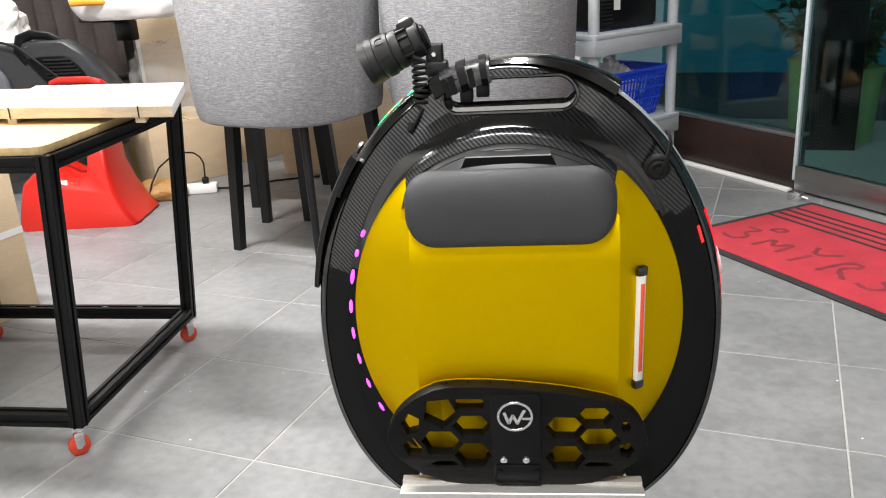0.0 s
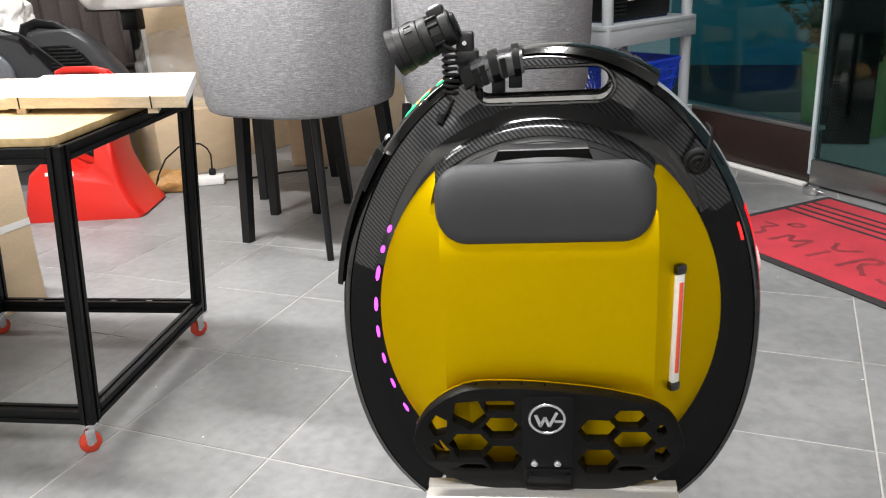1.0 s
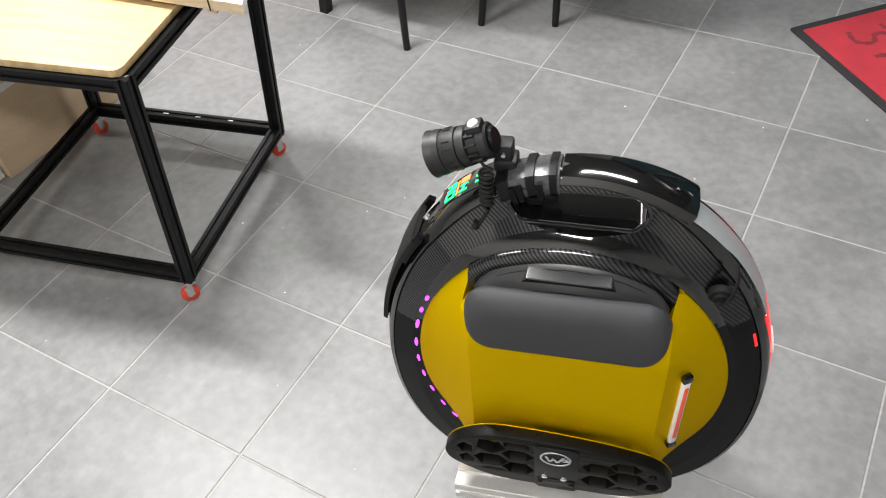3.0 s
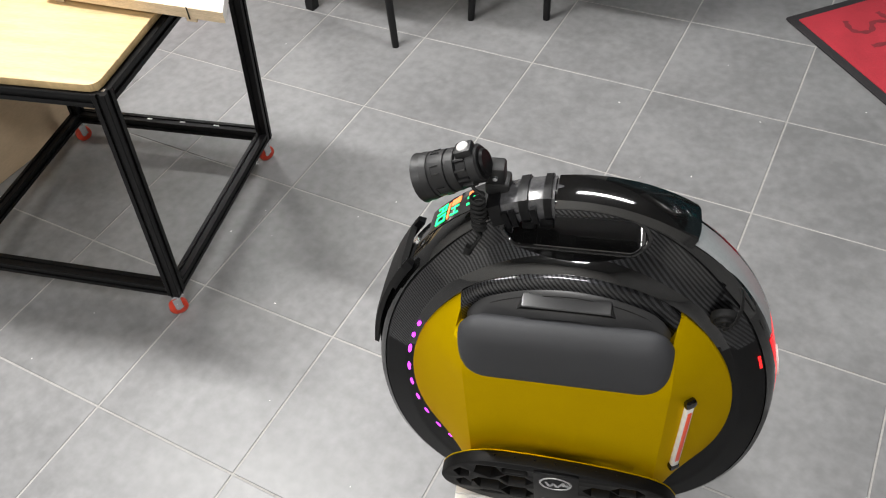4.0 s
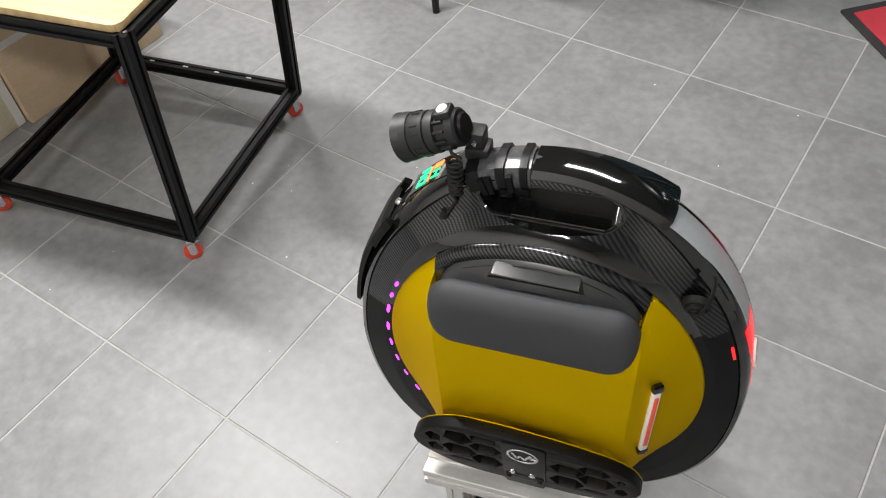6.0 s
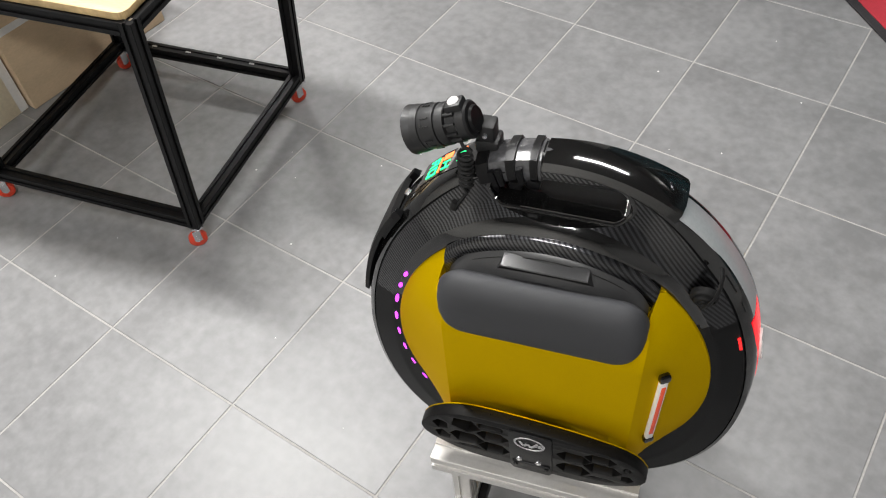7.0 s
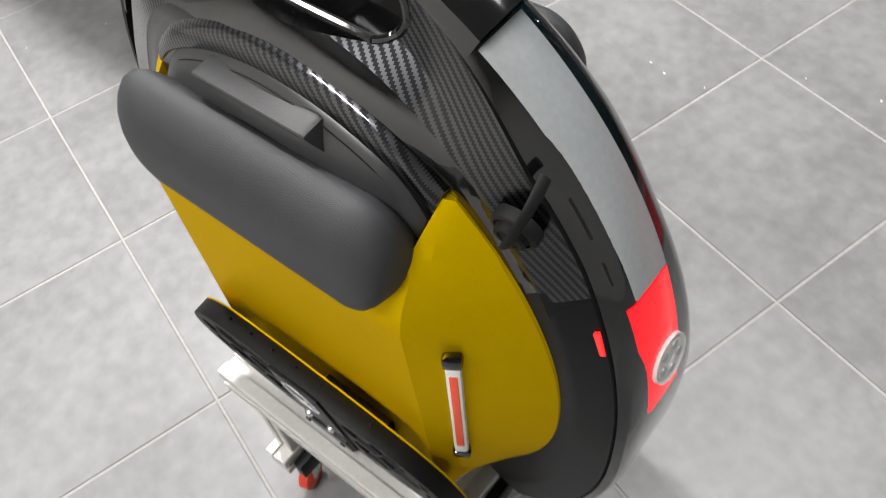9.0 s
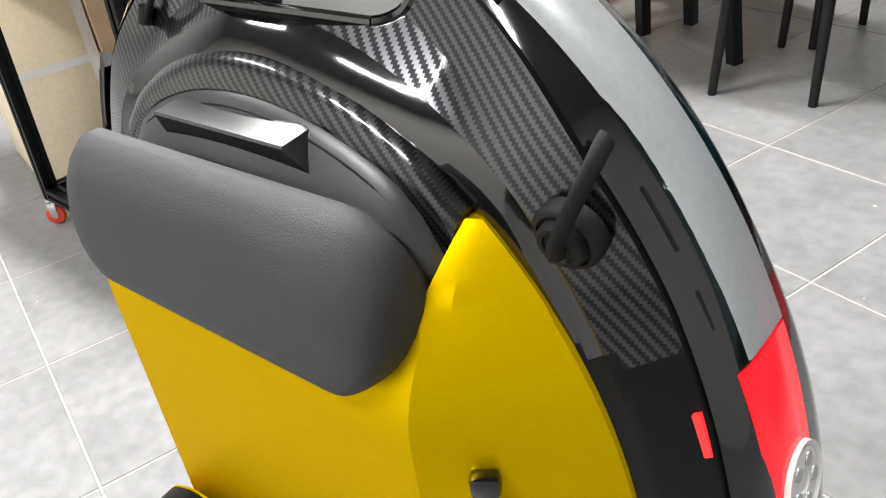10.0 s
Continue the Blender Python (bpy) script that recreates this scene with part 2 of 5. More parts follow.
def box(bm, lo, hi, bevel=0.0, m=None, segments=2):
    r = bmesh.ops.create_cube(bm, size=1.0)
    vs = r["verts"]
    c, d = [(a + b) / 2 for a, b in zip(lo, hi)], [b - a for a, b in zip(lo, hi)]
    for v in vs:
        v.co = Vector((v.co.x * d[0] + c[0], v.co.y * d[1] + c[1], v.co.z * d[2] + c[2]))
    out = vs
    if bevel:
        es = list({e for v in vs for e in v.link_edges})
        rb = bmesh.ops.bevel(bm, geom=es, offset=bevel, segments=segments, profile=0.5, affect="EDGES")
        out = list({v for f in rb["faces"] for v in f.verts} | {v for v in vs if v.is_valid})
    if m is not None:
        bmesh.ops.transform(bm, matrix=m, verts=out)
    return out


def boxbm(lo, hi, bevel=0.0, m=None):
    bm = bmesh.new()
    box(bm, lo, hi, bevel, m)
    return bm


def lathe(bm, profile, m=None, n=32):
    """Turns a list of (radius, height) round z."""
    rings = []
    for r, z in profile:
        if r < 1e-6:
            rings.append([bm.verts.new((0, 0, z))])
        else:
            rings.append([bm.verts.new((r * math.cos(2 * math.pi * i / n), r * math.sin(2 * math.pi * i / n), z)) for i in range(n)])
    for a, b in zip(rings, rings[1:]):
        for i in range(n):
            j = (i + 1) % n
            if len(a) == 1 and len(b) == 1:
                continue
            if len(a) == 1:
                bm.faces.new((a[0], b[i], b[j]))
            elif len(b) == 1:
                bm.faces.new((a[i], a[j], b[0]))
            else:
                bm.faces.new((a[i], a[j], b[j], b[i]))
    vs = [v for r in rings for v in r]
    if m is not None:
        bmesh.ops.transform(bm, matrix=m, verts=vs)
    return vs


def lathebm(profile, m=None, n=32):
    bm = bmesh.new()
    lathe(bm, profile, m, n)
    return bm


def tube(bm, pts, radius, n=10, flat=1.0):
    """A round rod along a polyline; radius a number or one for each point."""
    pts = [Vector(p) for p in pts]
    rad = radius if isinstance(radius, (list, tuple)) else [radius] * len(pts)
    rings, up = [], None
    for i, p in enumerate(pts):
        t = (pts[min(i + 1, len(pts) - 1)] - pts[max(i - 1, 0)]).normalized()
        if up is None:
            up = t.orthogonal().normalized()
        up = (up - t * up.dot(t)).normalized()
        side = t.cross(up)
        rings.append([bm.verts.new(p + (up * math.cos(2 * math.pi * k / n) + side * math.sin(2 * math.pi * k / n) * flat) * rad[i]) for k in range(n)])
    for a, b in zip(rings, rings[1:]):
        for k in range(n):
            bm.faces.new((a[k], a[(k + 1) % n], b[(k + 1) % n], b[k]))
    bm.faces.new(rings[0][::-1])
    bm.faces.new(rings[-1])


def tubebm(pts, radius, n=10, flat=1.0):
    bm = bmesh.new()
    tube(bm, pts, radius, n, flat)
    return bm


def loft(bm, rings, closed=True, caps=True):
    """Joins rings of points of equal count."""
    vs = [[bm.verts.new(p) for p in r] for r in rings]
    n = len(vs[0])
    for a, b in zip(vs, vs[1:]):
        for i in range(n if closed else n - 1):
            bm.faces.new((a[i], a[(i + 1) % n], b[(i + 1) % n], b[i]))
    if caps:
        bm.faces.new(vs[0][::-1])
        bm.faces.new(vs[-1])
    return vs


def plate(outline, holes, thick, bevel=0.0, m=None):
    """A flat plate in x, y with holes, thick along z, with rounded rims."""
    cu = bpy.data.curves.new("plate", "CURVE")
    cu.dimensions, cu.fill_mode, cu.extrude, cu.bevel_depth, cu.bevel_resolution = "2D", "BOTH", thick / 2 - bevel, bevel, 1
    for loop in [outline] + holes:
        sp = cu.splines.new("POLY")
        sp.points.add(len(loop) - 1)
        for q, (x, y) in zip(sp.points, loop):
            q.co = (x, y, 0, 1)
        sp.use_cyclic_u = True
    ob = bpy.data.objects.new("plate", cu)
    me = bpy.data.meshes.new_from_object(ob)
    bm = bmesh.new()
    bm.from_mesh(me)
    bpy.data.objects.remove(ob)
    bpy.data.curves.remove(cu)
    bpy.data.meshes.remove(me)
    bmesh.ops.remove_doubles(bm, verts=bm.verts[:], dist=1e-5)
    if m is not None:
        bmesh.ops.transform(bm, matrix=m, verts=bm.verts[:])
    return bm


def rounded(x0, y0, x1, y1, r, n=6):
    """A rectangle with round corners, counter-clockwise."""
    rs = r if isinstance(r, (list, tuple)) else [r] * 4
    out = []
    for (cx, cy, a), q in zip(((x1 - rs[0], y0 + rs[0], -90), (x1 - rs[1], y1 - rs[1], 0), (x0 + rs[2], y1 - rs[2], 90), (x0 + rs[3], y0 + rs[3], 180)), rs):
        for i in range(n + 1):
            t = radians(a + 90 * i / n)
            out.append((cx + q * math.cos(t), cy + q * math.sin(t)))
    return out


def ngon(cx, cy, rx, ry, n=6, turn=0):
    return [(cx + rx * math.cos(radians(turn) + 2 * math.pi * i / n), cy + ry * math.sin(radians(turn) + 2 * math.pi * i / n)) for i in range(n)]


def carve(ob, cutter_bm):
    """Cuts the cutter out of ob and bakes the result."""
    me = bpy.data.meshes.new("cutter")
    bmesh.ops.recalc_face_normals(cutter_bm, faces=cutter_bm.faces[:])
    cutter_bm.to_mesh(me)
    cutter_bm.free()
    cut = new("cutter", me)
    cut.parent = ob.parent
    mod = ob.modifiers.new("cut", "BOOLEAN")
    mod.operation, mod.object, mod.solver = "DIFFERENCE", cut, "EXACT"
    mod.use_self = True
    bpy.context.view_layer.update()
    dg = bpy.context.evaluated_depsgraph_get()
    baked = bpy.data.meshes.new_from_object(ob.evaluated_get(dg))
    ob.modifiers.clear()
    ob.data = baked
    bpy.data.objects.remove(cut)
    bm = bmesh.new()
    bm.from_mesh(baked)
    finish(bm, True, 32)
    bm.to_mesh(baked)
    bm.free()


# ---- the room ----
FRONT = -42.0  # the shop front runs along this direction


def wall(name, lo, hi, m=None, mat=PLASTER, label="white plastered wall of the shop"):
    ob = part(name, boxbm(lo, hi, 0, m), mat)
    return tagged(ob, label, "wall", kind="structure")


floor = part("floor", boxbm((-3.2, -3.6, -0.12), (3.4, 3.2, -0.0015)), GROUT)
tagged(floor, "grey stone-look tiled floor with pale grout", "floor", kind="structure")
wall("wall_north", (-3.2, 2.7, 0), (0.35, 2.85, 2.8))
wall("wall_west", (-3.35, -3.6, 0), (-3.2, 2.85, 2.8), None, DIMWALL, "pale grey painted wall of the shop")
wall("wall_south", (-3.35, -3.75, 0), (3.4, -3.6, 2.8))
wall("wall_east", (3.25, -3.6, 0), (3.4, 0.05, 2.8), None, DIMWALL, "pale grey painted wall of the shop")
ceiling = part("ceiling", boxbm((-3.35, -3.75, 2.8), (3.4, 3.2, 2.9)), CEIL)
tagged(ceiling, "plain grey painted ceiling", "ceiling", kind="structure")
for lx, ly, lr in LAMPS:
    lamp = empty("ceiling_light", pose(lx, ly, 2.8, 0, 0, lr), "white ceiling tube light fixture", "ceiling light", "ceiling lights")
    part("housing", boxbm((-0.63, -0.08, -0.06), (0.63, 0.08, 0), 0.006), WHITEPLASTIC, lamp)

# shop front: low brown panel, steel-railed glass door, glass above
fm = pose(1.50, 1.60, 0, 0, 0, FRONT)
front = empty("wall_front", fm, "glazed shop front over a low dark brown panel", "wall", kind="structure")
part("panel", boxbm((-1.6, 0.0, 0.015), (-0.012, 0.06, 0.225), 0.003), BROWNWALL, front, "glossy dark brown low wall panel")
part("ledge", boxbm((-1.6, -0.004, 0.226), (-0.012, 0.075, 0.244), 0.003), STEEL, front, "steel ledge")
part("sill", boxbm((-1.6, -0.035, 0.0), (-0.012, -0.002, 0.014), 0.003), PLASTER, front, "whitish sealed joint")
part("pane", boxbm((-1.6, 0.03, 0.246), (-0.016, 0.042, 2.75)), GLASS, front, "green-tinted glass pane")
part("pane", boxbm((1.305, 0.002, 0.1), (2.5, 0.014, 2.75)), GLASS, front, "green-tinted glass pane")
part("kick_rail", boxbm((1.305, -0.012, 0.0), (2.5, 0.030, 0.098), 0.003), STEEL, front, "brushed steel rail")
part("header", boxbm((-0.012, -0.01, 2.32), (1.3, 0.03, 2.8), 0.003), STEEL, front, "steel header over the door")
door = empty("door_1", fm, "frameless glass door with a brushed steel bottom rail", "glass door", kind="structure")
part("rail", boxbm((0.0, -0.012, 0.012), (1.3, 0.030, 0.115), 0.003), STEEL, door, "brushed steel bottom rail")
part("pane", boxbm((0.0, 0.002, 0.117), (1.3, 0.014, 2.3)), GLASS, door, "green-tinted glass")
part("edge_strip", boxbm((-0.016, -0.008, 0.05), (0.000, 0.022, 2.3), 0.002), material("pale_door_edge_seal", (0.45, 0.52, 0.55), 0.35, 0.0, 0.1, 6, 60, 0.03), door, "pale bluish edge seal")
stop = empty("door_stop", pose(1.50, 1.475, 0, 0, 0, -30), "small chrome door stop on the tiles", "door stop")
part("block", boxbm((-0.028, -0.02, 0.0), (0.028, 0.02, 0.035), 0.006), SILVER, stop)
part("pin", tubebm([(0.02, 0, 0.02), (0.05, 0.006, 0.012)], 0.004), SILVER, stop)
outside = part("street_ground", boxbm((0.36, 1.9, -0.22), (7.0, 8.0, -0.121)), NIGHT)
tagged(outside, "dark paved ground outside the shop", "ground", kind="structure")
# flat backdrop with a weak teal glow added to tint the view outside
wall("backdrop_north", (0.36, 6.0, -0.12), (7.0, 6.1, 3.5), None, glow("teal_backdrop_glow", (0.10, 0.80, 1.0), 0.014), "flat backdrop with an added teal glow outside the glass")


# entrance mat
def doormat():
    m = pose(1.08, 0.918, 0.0, 0, 0, -43.5)
    mat = empty("door_mat", m, "red entrance mat with black border, stripes and scrawled lettering", "door mat")
    part("base", plate(rounded(0, 0, 1.3, 0.70, 0.008), [], 0.006, 0.002, pose(0, 0, 0.0045)), MATBLACK, mat, "black rubber border")
    part("carpet", plate(rounded(0.03, 0.028, 1.27, 0.672, 0.004), [], 0.004, 0.001, pose(0, 0, 0.0085)), MATRED, mat, "red carpet pile")
    for k in range(4):
        y = 0.44 + 0.046 * k
        part("stripe", boxbm((0.032, y, 0.0107), (1.268, y + 0.014, 0.0117)), MATBLACK, mat)
    strokes = [[(0.10, 0.27), (0.17, 0.28), (0.13, 0.22), (0.19, 0.19), (0.16, 0.13), (0.10, 0.15)], [(0.17, 0.31), (0.21, 0.31), (0.22, 0.35), (0.18, 0.35), (0.17, 0.31)],
               [(0.25, 0.14), (0.26, 0.26), (0.30, 0.17), (0.34, 0.27), (0.35, 0.15)], [(0.40, 0.30), (0.44, 0.22), (0.50, 0.30)], [(0.44, 0.22), (0.43, 0.12)],
               [(0.54, 0.13), (0.55, 0.28), (0.62, 0.26), (0.56, 0.20), (0.64, 0.13)], [(0.69, 0.27), (0.76, 0.28), (0.71, 0.21), (0.77, 0.18), (0.74, 0.12), (0.68, 0.14)],
               [(0.75, 0.30), (0.79, 0.31), (0.80, 0.35), (0.76, 0.35), (0.75, 0.30)], [(0.83, 0.13), (0.85, 0.28), (0.89, 0.18), (0.94, 0.28), (0.95, 0.13)]]
    for n, st in enumerate(strokes):
        pts = [Vector((x, y, 0)) for x, y in st]
        for _ in range(3):
            pts = [pts[0]] + [q for a, b in zip(pts, pts[1:]) for q in (a.lerp(b, 0.25), a.lerp(b, 0.75))] + [pts[-1]]
        lift = 0.0107 + 0.00025 * (n % 3)
        rings = []
        for k, p in enumerate(pts):
            d = (pts[min(k + 1, len(pts) - 1)] - pts[max(k - 1, 0)]).normalized()
            w = Vector((-d.y, d.x, 0)) * (0.0085 + 0.002 * math.sin(k * 1.3 + n))
            rings.append([p + w + Vector((0, 0, lift)), p - w + Vector((0, 0, lift)), p - w + Vector((0, 0, lift - 0.0022)), p + w + Vector((0, 0, lift - 0.0022))])
        bm = bmesh.new()
        loft(bm, rings)
        part("scrawl", bm, MATINK, mat, "", False)
    return mat


doormat()


# ---- chairs ----
ROUND_FOOT = (-0.068, 0.318)


def chair(cx, cy, yaw, feet, label, square=True, low=0.50, wide=0.315, deep=0.30):
    ch = empty("tub_chair", pose(cx, cy, 0, 0, 0, yaw), label, "chair", "tub chairs")
    inv = pose(cx, cy, 0, 0, 0, yaw).inverted()
    n = 40

    def ring(z, inset, grow):
        out = []
        for i in range(n):
            a = 2 * math.pi * i / n
            c, s = math.cos(a), math.sin(a)
            e = 2 / 2.9
            out.append(((wide + grow - inset) * math.copysign(abs(c) ** e, c), (deep + grow - inset) * math.copysign(abs(s) ** e, s), z))
        return out

    bm = bmesh.new()
    loft(bm, [ring(low, 0.05, 0), ring(low + 0.002, 0.025, 0), ring(low + 0.012, 0.008, 0), ring(low + 0.04, 0, 0), ring(low + 0.2, 0, 0.012), ring(0.97, 0, 0.022), ring(1.0, 0.006, 0.022), ring(1.012, 0.03, 0.022), ring(1.0, 0.055, 0.022), ring(0.96, 0.065, 0.022), ring(0.60, 0.075, 0.0)])
    cut = [f for f in bm.faces if f.calc_center_median().y > 0.16 and f.calc_center_median().z > 0.62]
    bmesh.ops.delete(bm, geom=cut, context="FACES")
    part("shell", bm, LINEN, ch, "grey linen tub back")
    part("seat", plate(rounded(-0.235, -0.22, 0.235, 0.26, 0.06), [], 0.09, 0.025, pose(0, 0, 0.625)), LINEN, ch, "grey linen seat cushion")
    for fx, fy in feet:
        p = inv @ Vector((fx, fy, 0))
        q = Vector((p.x * 0.86, p.y * 0.86, low + 0.006))
        bm = bmesh.new()
        if square and (fx, fy) != ROUND_FOOT:
            rings = [[(p.x + dx * 0.017, p.y + dy * 0.017, 0.0) for dx, dy in ((-1, -1), (1, -1), (1, 1), (-1, 1))], [(q.x + dx * 0.021, q.y + dy * 0.021, q.z) for dx, dy in ((-1, -1), (1, -1), (1, 1), (-1, 1))]]
            loft(bm, rings)
        else:
            tube(bm, [(p.x, p.y, 0.0), (q.x, q.y, q.z)], [0.012, 0.017], 14)
        part("leg", bm, LEGBLACK, ch)
    return ch


chair(-0.265, 0.565, -6, [(-0.48, 0.42), (-0.068, 0.318), (-0.40, 0.81), (0.0, 0.77)], "grey linen tub chair with black legs beside the work cart")
chair(0.405, 0.80, 4, [(0.344, 0.648), (0.100, 0.555), (0.36, 1.12), (0.64, 1.02)], "grey linen tub chair with round black legs", False)
chair(0.16, 1.22, 20, [(0.10, 0.99), (0.02, 0.955), (0.09, 1.25), (0.42, 1.42)], "grey linen tub chair pushed behind the others", False)
chair(-0.66, 1.06, 8, [(-0.57, 0.75), (-0.34, 0.97), (-0.75, 0.942), (-0.62, 1.36)], "grey linen tub chair with square black legs", True)


# ---- the wheel ----
TURNW = 16.5
cw, sw = math.cos(radians(TURNW)), math.sin(radians(TURNW))
BASE = 0.14
WX, WY = 1.10 - 0.018 * cw - 0.088 * sw, -1.02 - 0.018 * sw + 0.088 * cw
WM = pose(WX, WY, BASE - 0.008, 0, 0, TURNW)
DOWN = (0, 0, -BASE)
AX, TOP, LOW, MID = 0.300, 0.390, 0.355, 0.50


def rim(a, d=0.0):
    """A point of the outline at angle a, moved inwards by d: x and height."""
    c, s = math.cos(a), math.sin(a)
    if s >= 0:
        return (AX - d) * c, MID + (TOP - d) * s
    e = 2 / 2.35
    return (AX - d) * math.copysign(abs(c) ** e, c), MID - (LOW - d) * abs(s) ** e


def side_profile(a):
    """Half thickness by depth from the outline; slimmer at the carrying handle."""
    w = max(0.0, (math.sin(a) - 0.70) / 0.30)
    w = w * w * (3 - 2 * w)
    high = [(0.0, 0.038), (0.003, 0.044), (0.007, 0.050), (0.0135, 0.0575), (0.0148, 0.0560), (0.0162, 0.0595), (0.044, 0.072), (0.050, 0.0745), (0.052, 0.074), (0.060, 0.0765), (0.070, 0.077), (0.080, 0.074), (0.086, 0.05)]
    boxy = [(0.0, 0.048), (0.002, 0.060), (0.005, 0.067), (0.0125, 0.0715), (0.0138, 0.0697), (0.0152, 0.0732), (0.044, 0.0772), (0.050, 0.0778), (0.052, 0.0776), (0.062, 0.0779), (0.085, 0.0779), (0.100, 0.0765), (0.108, 0.05)]
    q = min(1.0, max(0.0, (0.55 - math.sin(a)) / 0.55))
    broad = [(p[0] * (1 - q) + r[0] * q, p[1] * (1 - q) + r[1] * q) for p, r in zip(high, boxy)]
    slim = [(0.0, 0.024), (0.003, 0.030), (0.007, 0.034), (0.012, 0.0365), (0.0132, 0.0345), (0.0145, 0.0355), (0.048, 0.042), (0.067, 0.064), (0.070, 0.068), (0.077, 0.0765), (0.085, 0.0815), (0.091, 0.078), (0.098, 0.05)]
    return [(p[0] * (1 - w) + q[0] * w, p[1] * (1 - w) + q[1] * w) for p, q in zip(broad, slim)]


def sweep(a0, a1, steps, section):
    """Sweeps section(a) -> [(d, y)] along the outline from angle a0 to a1 (degrees)."""
    rings = []
    for i in range(steps + 1):
        a = radians(a0 + (a1 - a0) * i / steps)
        rings.append([(*[rim(a, d)[0]], y, rim(a, d)[1]) for d, y in section(a)])
    bm = bmesh.new()
    loft(bm, rings)
    return bm


def shell_section(a):
    p = side_profile(a)
    slack = 0.020 + 0.010 * min(1.0, max(0.0, (0.95 - math.sin(a)) / 0.2))
    return [(d, -h) for d, h in reversed(p)] + [(d, h - slack + 0.1 * max(0.0, h - 0.06)) for d, h in p]


def unicycle():
    uc = empty("electric_unicycle", WM, "electric unicycle with carbon-weave shell and yellow panels on a rack", "electric unicycle")
    # shell ring with the grip hole
    bm = sweep(-52, 232, 150, shell_section)
    n = 26
    bm.faces.ensure_lookup_table()
    bm.verts.ensure_lookup_table()
    bm.verts.index_update()
    for f in bm.faces:
        ids = sorted(v.index % n for v in f.verts)
        k = ids[0]
        col = k if ids[-1] - ids[0] < 3 else 25
        near = min(col, 24 - col) if col < 25 else 99
        # columns counted from the inner rim outwards
        c = f.calc_center_median()
        plain = c.z < (0.675 if c.x > 0 else 0.60)
        f.material_index = 1 if near in (8, 9, 10, 11, 12) or (near < 5 and not plain) else (2 if near == 7 or plain else 0)
    shell = part("shell", bm, [CARBON, GLOSS, SATIN], uc, "black carbon-weave ring shell with glossy edges", True, DOWN, 32)
    hole = bmesh.new()
    prof = rounded(-0.094, 0.820, 0.094, 0.866, [0.022, 0.026, 0.026, 0.022], 8)
    lo = []
    for x, z in prof:
        bend = -0.9 * x * x if z > 0.839 else -0.12 * x * x
        lo.append((x - 0.001, z + bend + (0.004 if z > 0.839 else 0)))
    rings = [[(x, -0.12, z - 0.001) for x, z in lo], [(x, 0.12, z - 0.001) for x, z in lo]]
    loft(hole, rings)
    bmesh.ops.translate(hole, verts=hole.verts[:], vec=DOWN)
    carve(shell, hole)
    for poly in shell.data.polygons:
        c = poly.center
        if abs(c.x) < 0.11 and 0.81 < c.z + BASE < 0.874 and abs(poly.normal.y) < 0.30 and abs(c.y) < 0.06:
            poly.material_index = 1
    # tyre and motor behind the panels
    bm = bmesh.new()
    R, r, cz = 0.205, 0.046, 0.391
    lathe(bm, [(R + r * math.cos(t) * 1.0, r * 0.9 * math.sin(t)) for t in [2 * math.pi * k / 20 for k in range(21)]], Matrix.Translation((0, 0, cz)) @ Matrix.Rotation(radians(90), 4, "X"), 96)
    for i in range(72):
        for sgn in (-1, 1):
            a = 2 * math.pi * (i + (0.5 if sgn > 0 else 0)) / 72
            box(bm, (0.2455, sgn * 0.012 - 0.010, -0.006), (0.2535, sgn * 0.012 + 0.010, 0.006), 0.0, Matrix.Translation((0, 0, cz)) @ Matrix.Rotation(-a, 4, "Y"))
    bmesh.ops.remove_doubles(bm, verts=bm.verts[:], dist=1e-6)
    part("tyre", bm, RUBBER, uc, "knobbly black rubber tyre", True, DOWN)
    bm = lathebm([(0.0, -0.05), (0.19, -0.05), (0.2, -0.04), (0.2, 0.04), (0.19, 0.05), (0.0, 0.05)], Matrix.Translation((0, 0, cz)) @ Matrix.Rotation(radians(90), 4, "X"), 48)
    part("motor", bm, SATIN, uc, "", True, DOWN)
    part("core", sweep_disc(), SATIN, uc, "", True, DOWN)
    half_side(uc, -1)
    near = set(uc.children_recursive)
    half_side(uc, 1)
    for o in set(uc.children_recursive) - near:
        if not o.name.startswith("led"):
            o.data.transform(Matrix.Translation((0, -0.040 if o.name.startswith("knee_pad") else -0.018, 0)))
    # rounded rim of the grip hole
    for sgn in (-1, 1):
        loop = []
        for x, z in lo + lo[:1]:
            d0, d1 = 0.0, 0.12
            for _ in range(24):
                d = (d0 + d1) / 2
                if (x / (AX - d)) ** 2 + ((z - MID) / (TOP - d)) ** 2 < 1:
                    d0 = d
                else:
                    d1 = d
            prof = side_profile(math.atan2((z - MID) / (TOP - d), x / (AX - d)))
            y = next(ha + (hb - ha) * (d - da) / (db - da) for (da, ha), (db, hb) in zip(prof, prof[1:]) if da <= d <= db)
            loop.append((x, -y + 0.0012 if sgn < 0 else y - 0.0212, z))
        part("grip_rim", tubebm(loop, 0.0034, 8), GLOSS, uc, "glossy black rim of the grip hole", True, DOWN)
    tail(uc)
    front(uc)
    clampset(uc)
    return uc


def sweep_disc():
    """The black inner body that carries the side panels."""
    bm = bmesh.new()
    rings = []
    for y in (-0.072, 0.072):
        rings.append([((0.245) * math.cos(t), y, 0.52 + (0.285 if math.sin(t) > 0 else 0.27) * math.sin(t)) for t in [2 * math.pi * i / 64 for i in range(64)]])
    loft(bm, rings)
    return bm


def half_width(z, k=0.0):
    b = 0.28 if z > 0.52 else 0.275
    return (0.240 - k) * math.sqrt(max(0.0, 1 - ((z - 0.52) / (b - k)) ** 2))


